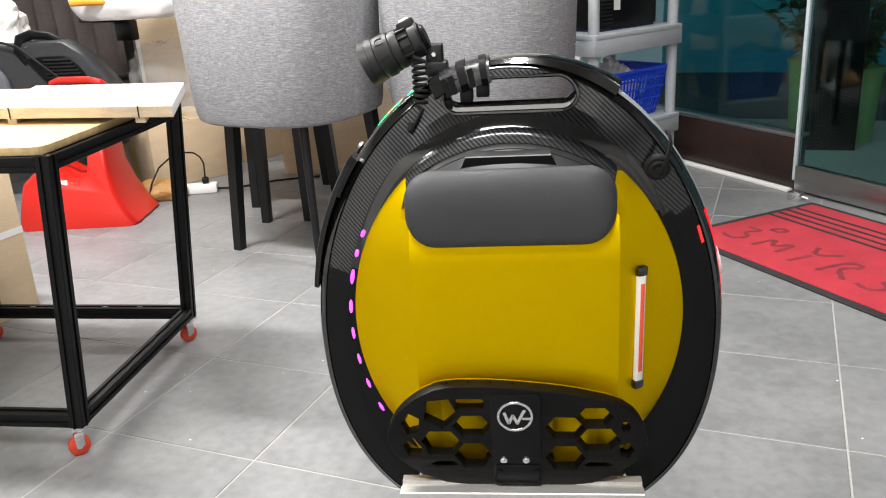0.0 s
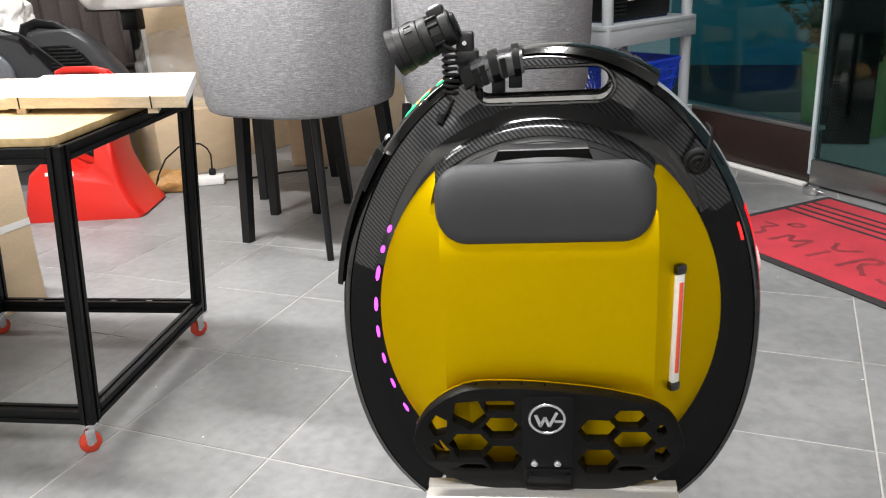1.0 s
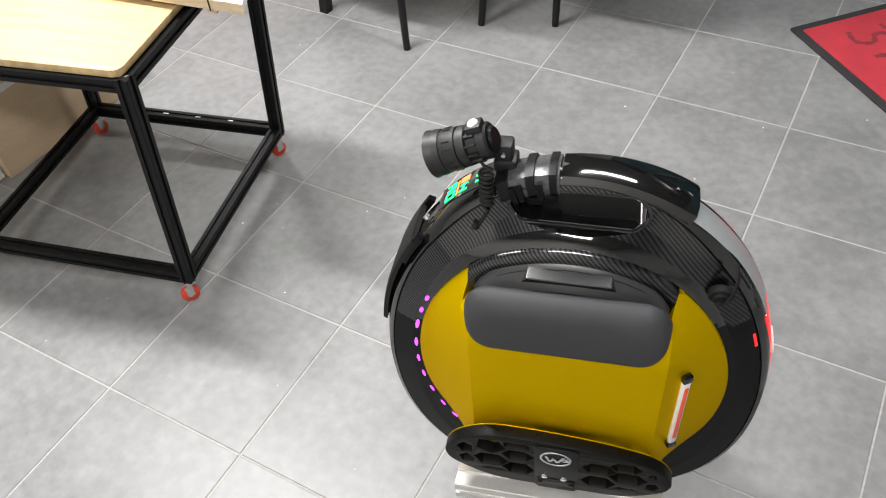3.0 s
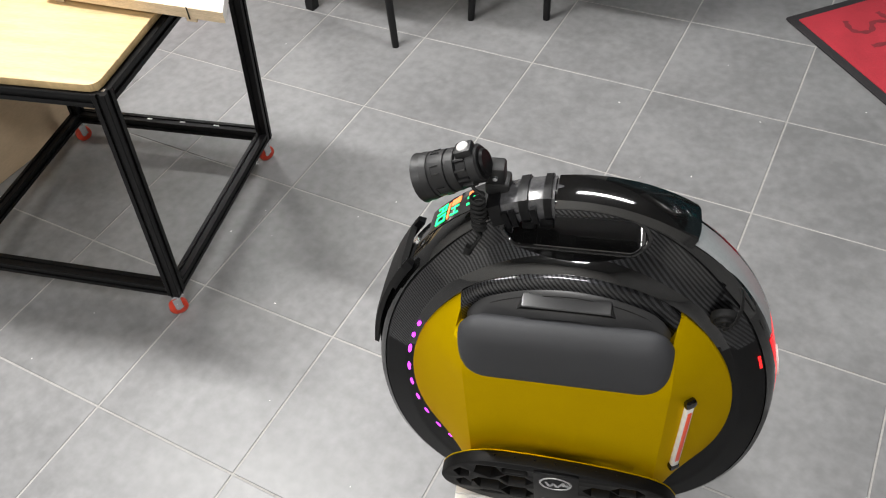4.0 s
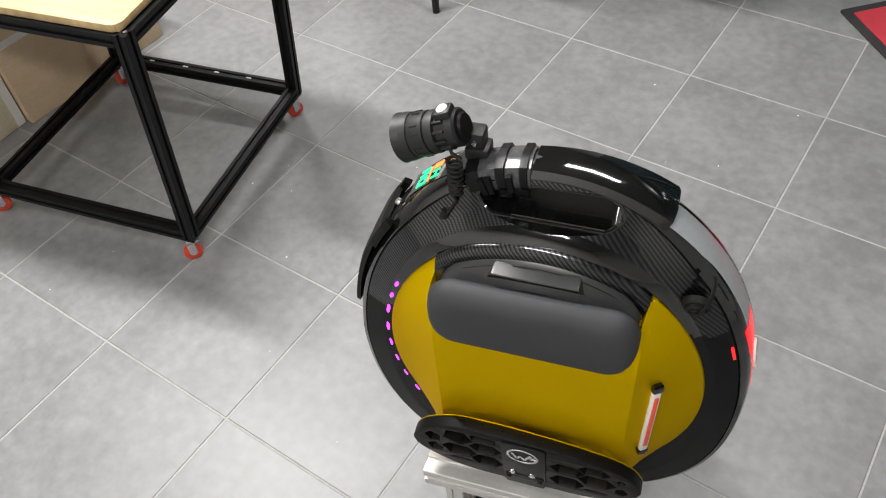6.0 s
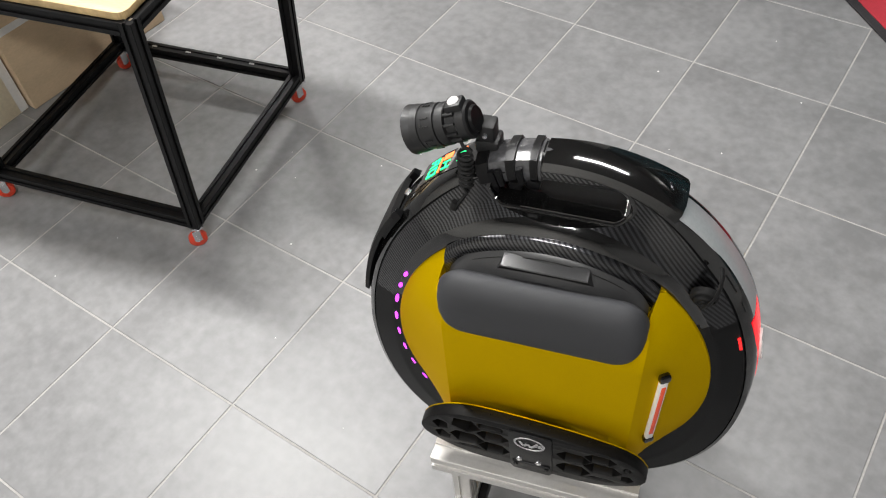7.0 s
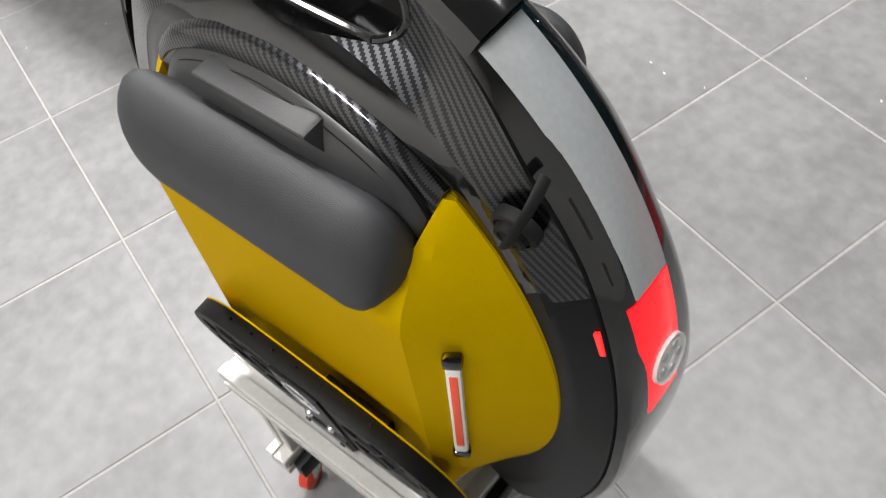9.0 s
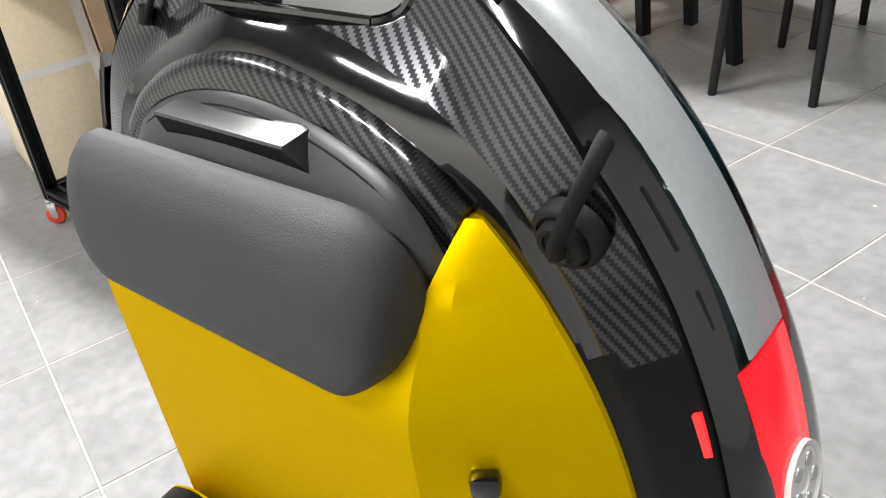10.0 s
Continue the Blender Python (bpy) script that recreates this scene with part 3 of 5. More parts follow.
def notch(z):
    """Where the yellow panel begins beside the shoulder's rear end."""
    return 0.1352 + 0.2 * max(0.0, z - 0.707)


def panel_depth(x, z):
    xe = max(half_width(z), 1e-4)
    c = 0.141
    h = 0.1455
    h -= (h - 0.080) * min(1.0, max(0.0, (z - 0.640) / 0.100)) ** 1.7
    if abs(x) > c:
        h -= (h - 0.078) * min(1.0, (abs(x) - c) / max(xe - c, 0.003))
    s = min(1.0, max(0.0, (0.470 - z) / 0.09))
    if abs(x) < c:
        h -= 0.030 * s * s * (3 - 2 * s) * min(1.0, (c - abs(x)) / 0.06)
    if z > 0.70 and x < 0 and x > -0.1415:
        h = 0.075
    if z > 0.706 and 0 <= x < notch(z):
        h = 0.075
    return h


def half_side(uc, sgn):
    """Yellow panel, upper housing, lid, cushion, pedal and lights of one side; sgn -1 faces the camera."""
    # yellow panel
    bm = bmesh.new()
    zs = [0.248 + 0.452 * i / 40 for i in range(41)] + [0.7055, 0.7065] + [0.7065 + 0.0315 * i / 8 for i in range(1, 9)]
    grid = []
    for z in zs:
        xe = half_width(z)
        if xe > 0.1425:
            xs = [-xe, -xe + min(0.002, (xe - 0.141) * 0.2), -xe + (xe - 0.141) * 0.4, -xe + (xe - 0.141) * 0.7, -0.1412, -0.1395, -0.112, -0.05]
        else:
            xs = [-xe * q for q in (1, 0.985, 0.95, 0.92, 0.88, 0.86, 0.6, 0.3)]
        right = [-q for q in reversed(xs)]
        if z > 0.70:
            nx = notch(z)
            xe = max(xe, nx + 0.003)
            right = [0.05, 0.112, nx - 0.0008, nx, nx + (xe - nx) * 0.3, nx + (xe - nx) * 0.6, xe - 0.001, xe]
        xs = xs + [0] + right
        grid.append([bm.verts.new((x, sgn * (panel_depth(x, z) - (0.004 if i in (0, len(xs) - 1) else 0)), z)) for i, x in enumerate(xs)])
    for ra, rb in zip(grid, grid[1:]):
        for i in range(len(ra) - 1):
            bm.faces.new((ra[i], ra[i + 1], rb[i + 1], rb[i]))
    edge = [e for e in bm.edges if e.is_boundary]
    ex = bmesh.ops.extrude_edge_only(bm, edges=edge)
    for v in ex["geom"]:
        if isinstance(v, bmesh.types.BMVert):
            v.co.y = sgn * 0.06
    part("side_panel", bm, YELLOW, uc, "bright yellow painted metal side panel", True, DOWN, 12)

    # upper housing
    def top(x):
        return 0.52 + 0.2840 * math.sqrt(1 - (x / 0.245) ** 2)

    xs = [-0.1475 + 0.291 * i / 28 for i in range(29)]
    rings, lids = [], []
    for i, x in enumerate(xs):
        e = min(1.0, min(i, 28 - i) / 2.0)
        zt = top(x + 0.003) - (1 - e) * 0.004
        rings.append([(min(x, notch(z) - 0.0002), sgn * h, z) for h, z in ((0.055, zt - 0.012), (0.080, zt), (0.0840, zt - 0.002), (0.0880, zt - 0.006), (0.0910, zt - 0.0135), (0.0918, zt - 0.0185), (0.0908, zt - 0.0205), (0.0908, 0.693), (0.055, 0.693))])
    bm = bmesh.new()
    loft(bm, rings)
    part("shoulder", bm, CARBON, uc, "carbon-weave shoulder above the knee pad", True, DOWN, 30)
    xs = [-0.139 + 0.272 * i / 24 for i in range(25)]
    rings = []
    for i, x in enumerate(xs):
        e = math.sqrt(max(0.0, 1 - (max(0, 3 - i, i - 21) / 3.2) ** 2))
        zt = top(x + 0.003) - 0.0195 - (1 - e) * 0.028
        rings.append([(x, sgn * h, z) for h, z in ((0.084, zt - 0.004), (0.0908, zt), (0.0928, zt - 0.0012), (0.0965, zt - 0.0055), (0.1045, zt - 0.017), (0.114, zt - 0.033), (0.110, min(0.705, zt - 0.043)), (0.084, min(0.70, zt - 0.047)))])
    bm = bmesh.new()
    loft(bm, rings)
    part("lid", bm, LIDBLACK, uc, "smooth black lid behind the knee pad", True, DOWN, 30)
    seam = []
    for i, x in enumerate(xs[1:-1], 1):
        e = math.sqrt(max(0.0, 1 - (max(0, 3 - i, i - 21) / 3.2) ** 2))
        seam.append((x * 0.975, sgn * 0.0973, top(x + 0.003) - 0.0195 - (1 - e) * 0.028 - 0.0060))
    part("lid_seam", tubebm(seam, 0.0007, 6), RUBBER, uc, "fine dark seam in the lid", True, DOWN)
    # grip lip; its blacker front face paints in the shade of the slot
    bm = bmesh.new()
    for x0, x1, z0 in ((-0.061, 0.053, 0.776),):
        sec = []
        for q in (0, 0.04, 0.5, 0.96, 1):
            x = x0 + (x1 - x0) * q
            k = 0.008 if q in (0, 1) else 0
            o = x + {0: -0.009, 1: 0.009}.get(q, 0)
            sec.append([(x, sgn * 0.090, z0 - 0.003), (x, sgn * 0.0945, z0 + 0.001 - k * 0.3), (x, sgn * 0.113, z0 - 0.003), (x, sgn * 0.114, z0 - 0.0045), (o, sgn * 0.104, z0 - 0.024), (o, sgn * 0.090, z0 - 0.024)])
        loft(bm, sec)
    bm.normal_update()
    # front faces darkened in place of the shaded undercut
    for f in bm.faces:
        if f.calc_center_median().y * sgn > 0.1055 and f.calc_center_median().z < 0.770:
            f.material_index = 1
    part("grip_lip", bm, [LIDBLACK, RUBBER], uc, "raised black grip lip", True, DOWN, 25)

    # knee cushion
    def pad(k_side, k_top, k_bot):
        out = []
        lim = 0.48 * (0.100 - k_top - k_bot)
        for x, z in rounded(-0.1455 + k_side, 0.657 + k_bot, 0.138 - k_side, 0.757 - k_top, [min(0.042, lim), min(0.034, lim), min(0.034, lim), min(0.042, lim)], 8):
            z += 0.011 * (1 - (x / 0.14) ** 2) * min(1.0, max(0.0, (z - 0.68) / 0.06))
            out.append((x, z))
        return out

    rings = []
    for h, a, b, c in ((0.090, 0.010, 0.040, 0.006), (0.104, 0.004, 0.026, 0.002), (0.115, 0.001, 0.011, 0.0), (0.124, 0.0, 0.003, 0.0), (0.133, 0.0005, 0.003, 0.0), (0.142, 0.002, 0.010, 0.0003), (0.149, 0.005, 0.019, 0.001), (0.1540, 0.010, 0.030, 0.003), (0.1568, 0.017, 0.042, 0.007), (0.1582, 0.030, 0.052, 0.016)):
        rings.append([(x, sgn * h, z) for x, z in pad(a, b, c)])
    bm = bmesh.new()
    loft(bm, rings)
    part("knee_pad", bm, CUSHION, uc, "padded dark grey vinyl knee cushion", True, DOWN, 50)

    # folded pedal with honeycomb holes
    outl = []
    pts = [(-0.184, 0.345), (-0.146, 0.314), (-0.100, 0.289), (0.100, 0.289), (0.140, 0.314), (0.172, 0.340), (0.183, 0.372), (0.165, 0.413), (0.139, 0.434), (0.067, 0.452), (-0.026, 0.463), (-0.108, 0.464), (-0.145, 0.443), (-0.171, 0.419), (-0.190, 0.382)]
    for i, p in enumerate(pts):
        a, b = pts[i - 1], pts[(i + 1) % len(pts)]
        for t in (0.25, 0.5, 0.75):
            q0 = ((a[0] + p[0]) / 2, (a[1] + p[1]) / 2)
            q1 = ((b[0] + p[0]) / 2, (b[1] + p[1]) / 2)
            outl.append(tuple((1 - t) ** 2 * q0[j] + 2 * t * (1 - t) * p[j] + t * t * q1[j] for j in (0, 1)))
    holes = [ngon(-0.066, 0.397, 0.0258, 0.0202), ngon(-0.066, 0.345, 0.0258, 0.0235), rounded(-0.087, 0.424, -0.048, 0.444, 0.006, 3), ngon(-0.112, 0.366, 0.0291, 0.0235), ngon(-0.110, 0.420, 0.0246, 0.0258, 5, 60),
             ngon(0.066, 0.393, 0.0269, 0.0213), ngon(0.066, 0.340, 0.0269, 0.0235), ngon(0.113, 0.372, 0.0291, 0.0224, 6), ngon(0.107, 0.412, 0.0246, 0.0179, 6),
             ngon(-0.153, 0.400, 0.0146, 0.0202, 5, 30), ngon(-0.152, 0.358, 0.0157, 0.0190, 5, 20), ngon(0.150, 0.395, 0.0076, 0.0108, 6), ngon(0.152, 0.354, 0.0119, 0.0151, 5), ngon(-0.108, 0.329, 0.0224, 0.0067, 6), ngon(0.112, 0.328, 0.0224, 0.0067, 6)]
    for k, loop in enumerate(holes):
        hx, hz = sum(q[0] for q in loop) / len(loop), sum(q[1] for q in loop) / len(loop)
        grow = 1.12 if k < 9 else 1.08
        holes[k] = [(hx + (x - hx) * grow, hz + (z - hz) * grow) for x, z in loop]
    m = Matrix.Translation((0, sgn * 0.1560, 0)) @ Matrix.Rotation(radians(90), 4, "X")
    pedal = part("pedal", plate(outl, holes, 0.0195, 0.0015, m), WORN, uc, "folded black metal foot pedal with honeycomb holes", True, DOWN, 30)
    part("trim", plate([(x * 1.008, 0.383 + (z - 0.383) * 1.022) for x, z in outl], [[(x * 0.9, 0.383 + (z - 0.383) * 0.8) for x, z in outl]], 0.0016, 0, Matrix.Translation((0, sgn * 0.1453, 0)) @ Matrix.Rotation(radians(90), 4, "X")), YELLOW, pedal, "thin yellow pedal lining", True, DOWN)
    part("centre_plate", plate(rounded(-0.034, 0.294, 0.034, 0.452, 0.004, 2), [], 0.004, 0.001, Matrix.Translation((-0.003, sgn * 0.167, 0)) @ Matrix.Rotation(radians(90), 4, "X")), BLACKMETAL, pedal, "", True, DOWN)
    ring = bmesh.new()
    lathe(ring, [(0.0235 + 0.002 * math.cos(t), 0.0012 * math.sin(t)) for t in [2 * math.pi * k / 8 for k in range(9)]], Matrix.Translation((-0.004, sgn * 0.1695, 0.417)) @ Matrix.Rotation(radians(90), 4, "X"), 40)
    zig = [(-0.016, 0.424), (-0.010, 0.406), (-0.004, 0.420), (0.002, 0.406), (0.012, 0.428)]
    for (xa, za), (xb, zb) in zip(zig, zig[1:]):
        d = Vector((xb - xa, 0, zb - za))
        box(ring, (-0.001, -0.001, -0.0022), (d.length + 0.001, 0.001, 0.0022), 0, Matrix.Translation((xa - 0.003, sgn * 0.1695, za)) @ Matrix.Rotation(-math.atan2(d.z, d.x), 4, "Y"))
    for x0, z0, x1, z1 in ((0.006, 0.412, 0.018, 0.416),):
        box(ring, (x0, sgn * 0.1695 - 0.001, z0), (x1, sgn * 0.1695 + 0.001, z1))
    bmesh.ops.remove_doubles(ring, verts=ring.verts[:], dist=1e-6)
    part("badge", ring, SILVER, pedal, "round silver zigzag badge", True, DOWN)
    for x in (-0.022, 0.010):
        part("bolt", lathebm([(0, 0.004), (0.0025, 0.004), (0.0035, 0.003), (0.005, 0.0028), (0.0055, 0), (0, 0)], Matrix.Translation((x, sgn * 0.169, 0.341)) @ Matrix.Rotation(radians(90 * -sgn), 4, "X"), 14), SILVER, pedal, "", True, DOWN)
    bm = boxbm((-0.034, sgn * 0.168 - 0.004, 0.296), (0.030, sgn * 0.168 + 0.005, 0.331), 0.002)
    part("hinge_block", bm, BLACKMETAL, pedal, "", True, DOWN)
    for x in (-0.028, 0.024):
        part("screw", lathebm([(0, 0.002), (0.0035, 0.002), (0.004, 0), (0, 0)], Matrix.Translation((x, sgn * 0.1732, 0.322)) @ Matrix.Rotation(radians(90 * -sgn), 4, "X"), 12), BLACKMETAL, pedal, "", True, DOWN)
    for k in range(1, 8):
        x = -0.13 + 0.031 * k
        part("stud", lathebm([(0, 0.004), (0.0010, 0.0035), (0.0017, 0), (0, 0)], Matrix.Translation((x, sgn * 0.1535, 0.4635 - max(0.0, x + 0.02) * 0.16))), BLACKMETAL, pedal, "", True, DOWN)
    # the folded pedal leans outwards from its hinge
    lean = Matrix.Translation((0, sgn * 0.149, 0.300 - BASE)) @ Matrix.Rotation(radians(-6.5 * sgn), 4, "X") @ Matrix.Translation((0, -sgn * 0.155, BASE - 0.300))
    for o in (pedal, *pedal.children):
        o.data.transform(lean)
    part("hanger", boxbm((-0.05, min(sgn * 0.05, sgn * 0.15), 0.285), (0.05, max(sgn * 0.05, sgn * 0.15), 0.318), 0.004), BLACKMETAL, uc, "black pedal hanger", True, DOWN)

    # light dots round the front rim and the red side marker
    for k, a in enumerate((152, 158.5, 166, 175.5, 184, 192.5, 201, 210, 218)):
        t = radians(a)
        x, z = 0.2455 * math.cos(t), 0.52 + 0.292 * math.sin(t)
        t2 = math.atan2(0.30 * math.cos(t), -0.248 * math.sin(t))
        m = Matrix.Translation((x, sgn * 0.0762 - (0.02 if sgn > 0 else 0), z)) @ Matrix.Rotation(-t2, 4, "Y") @ Matrix.Diagonal((0.0120 if k not in (0, 1) else 0.006, 0.0026, 0.0030, 1))
        bm = bmesh.new()
        bmesh.ops.create_uvsphere(bm, u_segments=12, v_segments=8, radius=1.0, matrix=m)
        part("led", bm, LED, uc, "glowing magenta light dot", True, DOWN)
    if sgn < 0:
        bm = sweep(20.2, 24.2, 6, lambda a: [(0.0168, -0.0662), (0.0168, -0.0600), (0.0205, -0.0610), (0.0205, -0.0672)])
        part("side_marker", bm, RED_MARK, uc, "lit red side marker", True, DOWN)
    # stick-on reflector
    m = Matrix.Translation((0.1705, sgn * 0.1285, 0.527)) @ Matrix.Rotation(radians(0.8), 4, "Y") @ Matrix.Rotation(radians(1.5 * sgn), 4, "X") @ Matrix.Rotation(radians(-33 * sgn), 4, "Z")
    stick = part("reflector", boxbm((-0.0065, -0.0045, -0.082), (0.0065, 0.0045, 0.080), 0.003, m), WHITEPLASTIC, uc, "white stick-on strip with orange centre", True, DOWN)
    part("stripe", boxbm((-0.0036, -0.0052, -0.066), (0.0036, 0.0052, 0.066), 0.001, m), ORANGE_STICK, stick, "orange reflective stripe", True, DOWN)
    for z0, z1 in ((0.076, 0.091), (-0.093, -0.079)):
        part("end_cap", boxbm((-0.0085, -0.006, z0), (0.0085, 0.006, z1), 0.004, m), GLOSS, stick, "black end cap", True, DOWN)
    if sgn < 0:
        # charging port with its tethered cap
        m = Matrix.Translation((0.197, -0.074, 0.741)) @ Matrix.Rotation(radians(90), 4, "X") @ Matrix.Rotation(radians(12), 4, "X")
        port = part("charge_port", lathebm([(0.0, -0.004), (0.018, -0.004), (0.018, 0.004), (0.0165, 0.006), (0.0145, 0.0065), (0.014, 0.005), (0.0125, 0.005), (0.0125, 0.010), (0.011, 0.0115), (0.0085, 0.0115), (0.008, 0.010), (0.004, 0.010), (0.0035, 0.012), (0, 0.012)], m, 24), RUBBER, uc, "black rubber charging port cap", True, DOWN)
        part("tether", tubebm([(0.198, -0.088, 0.735), (0.202, -0.094, 0.746), (0.208, -0.093, 0.762), (0.212, -0.084, 0.776), (0.212, -0.072, 0.784), (0.210, -0.062, 0.786)], [0.0040, 0.0044, 0.0044, 0.0044, 0.0048, 0.0048], 10, 0.40), RUBBER, port, "rubber tether", True, DOWN)


def tail(uc):
    """Reflective strip, red tail lamp and disc along the rear edge."""
    bm = sweep(26.0, 60.5, 24, lambda a: [(-0.0016, -0.019), (-0.0012, -0.037), (0.002, -0.0405), (0.004, -0.019), (0.002, 0.0035), (-0.001, 0.001)])
    part("reflective_strip", bm, REFLECTIVE, uc, "grey reflective tape on the rear edge", True, DOWN, 60)
    bm = sweep(5, 25.7, 18, lambda a: [(-0.0018, -0.018), (-0.0014, -0.0400), (0.0016, -0.0475), (0.008, -0.046), (0.008, 0.006), (0.004, 0.006), (-0.001, 0.001)])
    part("tail_light", bm, RED_LENS, uc, "lit red tail lamp", True, DOWN, 60)
    x, z = rim(radians(12.5), -0.001)
    m = Matrix.Translation((x, -0.017, z)) @ Matrix.Rotation(radians(90 - 12), 4, "Y")
    disc = part("disc", lathebm([(0, 0.002), (0.006, 0.002), (0.007, 0.003), (0.018, 0.003), (0.019, 0.002), (0.022, 0.004), (0.0225, -0.004), (0, -0.004)], m, 36), WHITEPLASTIC, uc, "round pale disc at the tail", True, DOWN)
    for k in range(5):
        a = 2 * math.pi * k / 5
        part("dimple", lathebm([(0, 0.0042), (0.0040, 0.0040), (0.0046, 0.002), (0, 0.002)], m @ Matrix.Translation((0.012 * math.cos(a), 0.012 * math.sin(a), 0)), 12), REFLECTIVE, disc, "", True, DOWN)
    part("tab", boxbm((x - 0.004, -0.024, z - 0.030), (x + 0.006, -0.010, z - 0.020), 0.002), RUBBER, uc, "", True, DOWN)
    for a0, a1 in ((36.5, 42.0), (28.5, 33.0)):
        part("vent_slot", sweep(a0, a1, 8, lambda a: [(0.0046, -0.0482), (0.0054, -0.0494), (0.0066, -0.0484), (0.0052, -0.0465)]), RUBBER, uc, "narrow dark slot beside the tail", True, DOWN)
    # black rear cowl ahead of the strip
    def cowl(a):
        q = (math.degrees(a) - 60.8) / 34.2
        lift = 0.012 * max(0.0, 1 - q) ** 1.2
        w = 0.032 - 0.009 * q
        return [(q2, y - 0.010) for q2, y in ((0.006, -w - 0.004), (0.0 - lift * 0.6, -w), (-0.001 - lift, -w * 0.6), (-0.002 - lift, 0), (-0.001 - lift, w * 0.6), (0.0 - lift * 0.6, w), (0.006, w + 0.004))]
    part("rear_cowl", sweep(60.8, 95, 20, cowl), GLOSS, uc, "glossy black cowl behind the handle", True, DOWN, 40)


def front(uc):
    """Front bumper flap and the lit display on the upper front."""
    bm = sweep(140.5, 170.5, 22, lambda a: [(-0.008, -0.052), (-0.0105, -0.042), (-0.011, -0.008), (-0.0105, 0.026), (-0.008, 0.034), (-0.001, 0.036), (-0.002, -0.008), (-0.001, -0.054)])
    part("front_flap", bm, RUBBER, uc, "black rubber bumper flap on the front edge", True, DOWN, 40)
    for sg in (-1, 1):
        bm = sweep(138, 148, 8, lambda a: [(-0.007, sg * 0.036 - 0.008), (-0.0085, sg * 0.043 - 0.008), (0.004, sg * 0.048 - 0.008), (0.004, sg * 0.036 - 0.008)])
        part("flap_bracket", bm, SATIN, uc, "", True, DOWN)
    part("flap_screw", lathebm([(0, 0.004), (0.005, 0.004), (0.006, 0), (0, 0)], Matrix.Translation((rim(radians(136), -0.004)[0], -0.02, rim(radians(136), -0.004)[1])) @ Matrix.Rotation(radians(-46), 4, "Y"), 14), SILVER, uc, "bright screw", True, DOWN)
    disp = part("display", sweep(113, 132, 12, lambda a: [(-0.0012, -0.0215), (-0.002, 0), (-0.0012, 0.0215), (0.003, 0.0215), (0.003, -0.0215)]), GLOSS, uc, "glossy black display window", True, DOWN)
    bars = [(126.2, 129.6, -0.016, -0.013), (126.2, 129.6, -0.004, -0.001), (126.2, 126.8, -0.016, -0.001), (129.0, 129.6, -0.016, -0.001), (126.2, 129.6, 0.003, 0.006), (126.2, 129.6, 0.013, 0.016), (127.6, 128.2, 0.003, 0.016), (126.2, 126.8, 0.003, 0.016), (121.8, 124.4, -0.014, -0.011), (121.8, 124.4, -0.002, 0.001), (122.8, 123.3, -0.014, 0.001), (117.0, 119.2, -0.010, -0.006), (117.0, 119.2, 0.002, 0.006)]
    for a0, a1, y0, y1 in bars:
        part("segment", sweep(a0, a1, 2, lambda a: [(-0.0024, y0), (-0.0024, y1), (-0.0010, y1), (-0.0010, y0)]), GREEN_LED, disp, "lit green segment", True, DOWN)
    for a0, a1, y0, y1 in ((121.6, 124.6, 0.005, 0.016), (117.2, 119.0, 0.009, 0.015), (125.0, 125.6, -0.016, 0.014)):
        part("segment", sweep(a0, a1, 2, lambda a: [(-0.0024, y0), (-0.0024, y1), (-0.0010, y1), (-0.0010, y0)]), ORANGE_LED, disp, "lit orange segment", True, DOWN)


def clampset(uc):
    """Grey strap bands round the handle that hold the head lamp."""
    def band(a0, a1, g, mat, name, label=""):
        sec = lambda a: [(-0.004 - g, -0.020), (-0.001 - g, -0.031 - g), (0.008, -0.0375 - g), (0.022, -0.0395 - g), (0.030 + g, -0.036), (0.033 + g, -0.01), (0.030 + g, 0.016), (0.022, 0.0195 + g), (0.008, 0.0175 + g), (-0.001 - g, 0.011 + g), (-0.004 - g, 0.0), (-0.0055 - g, -0.010)]
        return part(name, sweep(a0, a1, 6, sec), mat, uc, label, True, DOWN, 35)
    band(95.5, 112, 0.0, CLAMP, "clamp_sleeve", "grey plastic clamp sleeve round the handle")
    band(109, 112.2, 0.003, SATIN, "strap", "black strap band")
    band(102, 104.3, 0.003, SATIN, "strap", "black strap band")
    band(96.3, 98.2, 0.0025, SATIN, "strap", "black strap band")
    band(90.5, 95.3, -0.0032, CLAMP, "tape_sleeve", "shiny grey tape round the handle")
    for a0, y in ((105.5, -0.0445), (100, -0.044), (107.4, -0.0445)):
        bm = sweep(a0, a0 + 1.5, 3, lambda a: [(0.004, y), (0.030, y), (0.030, y + 0.006), (0.004, y + 0.006)])
        part("slat", bm, SATIN, uc, "", True, DOWN)
    for a in (110.5, 103.5, 98.4):
        x, z = rim(radians(a), 0.038)
        part("buckle", boxbm((x - 0.009, -0.034, z - 0.010), (x + 0.009, -0.012, z + 0.008), 0.002), SATIN, uc, "black strap buckle under the handle", True, DOWN)


unicycle()


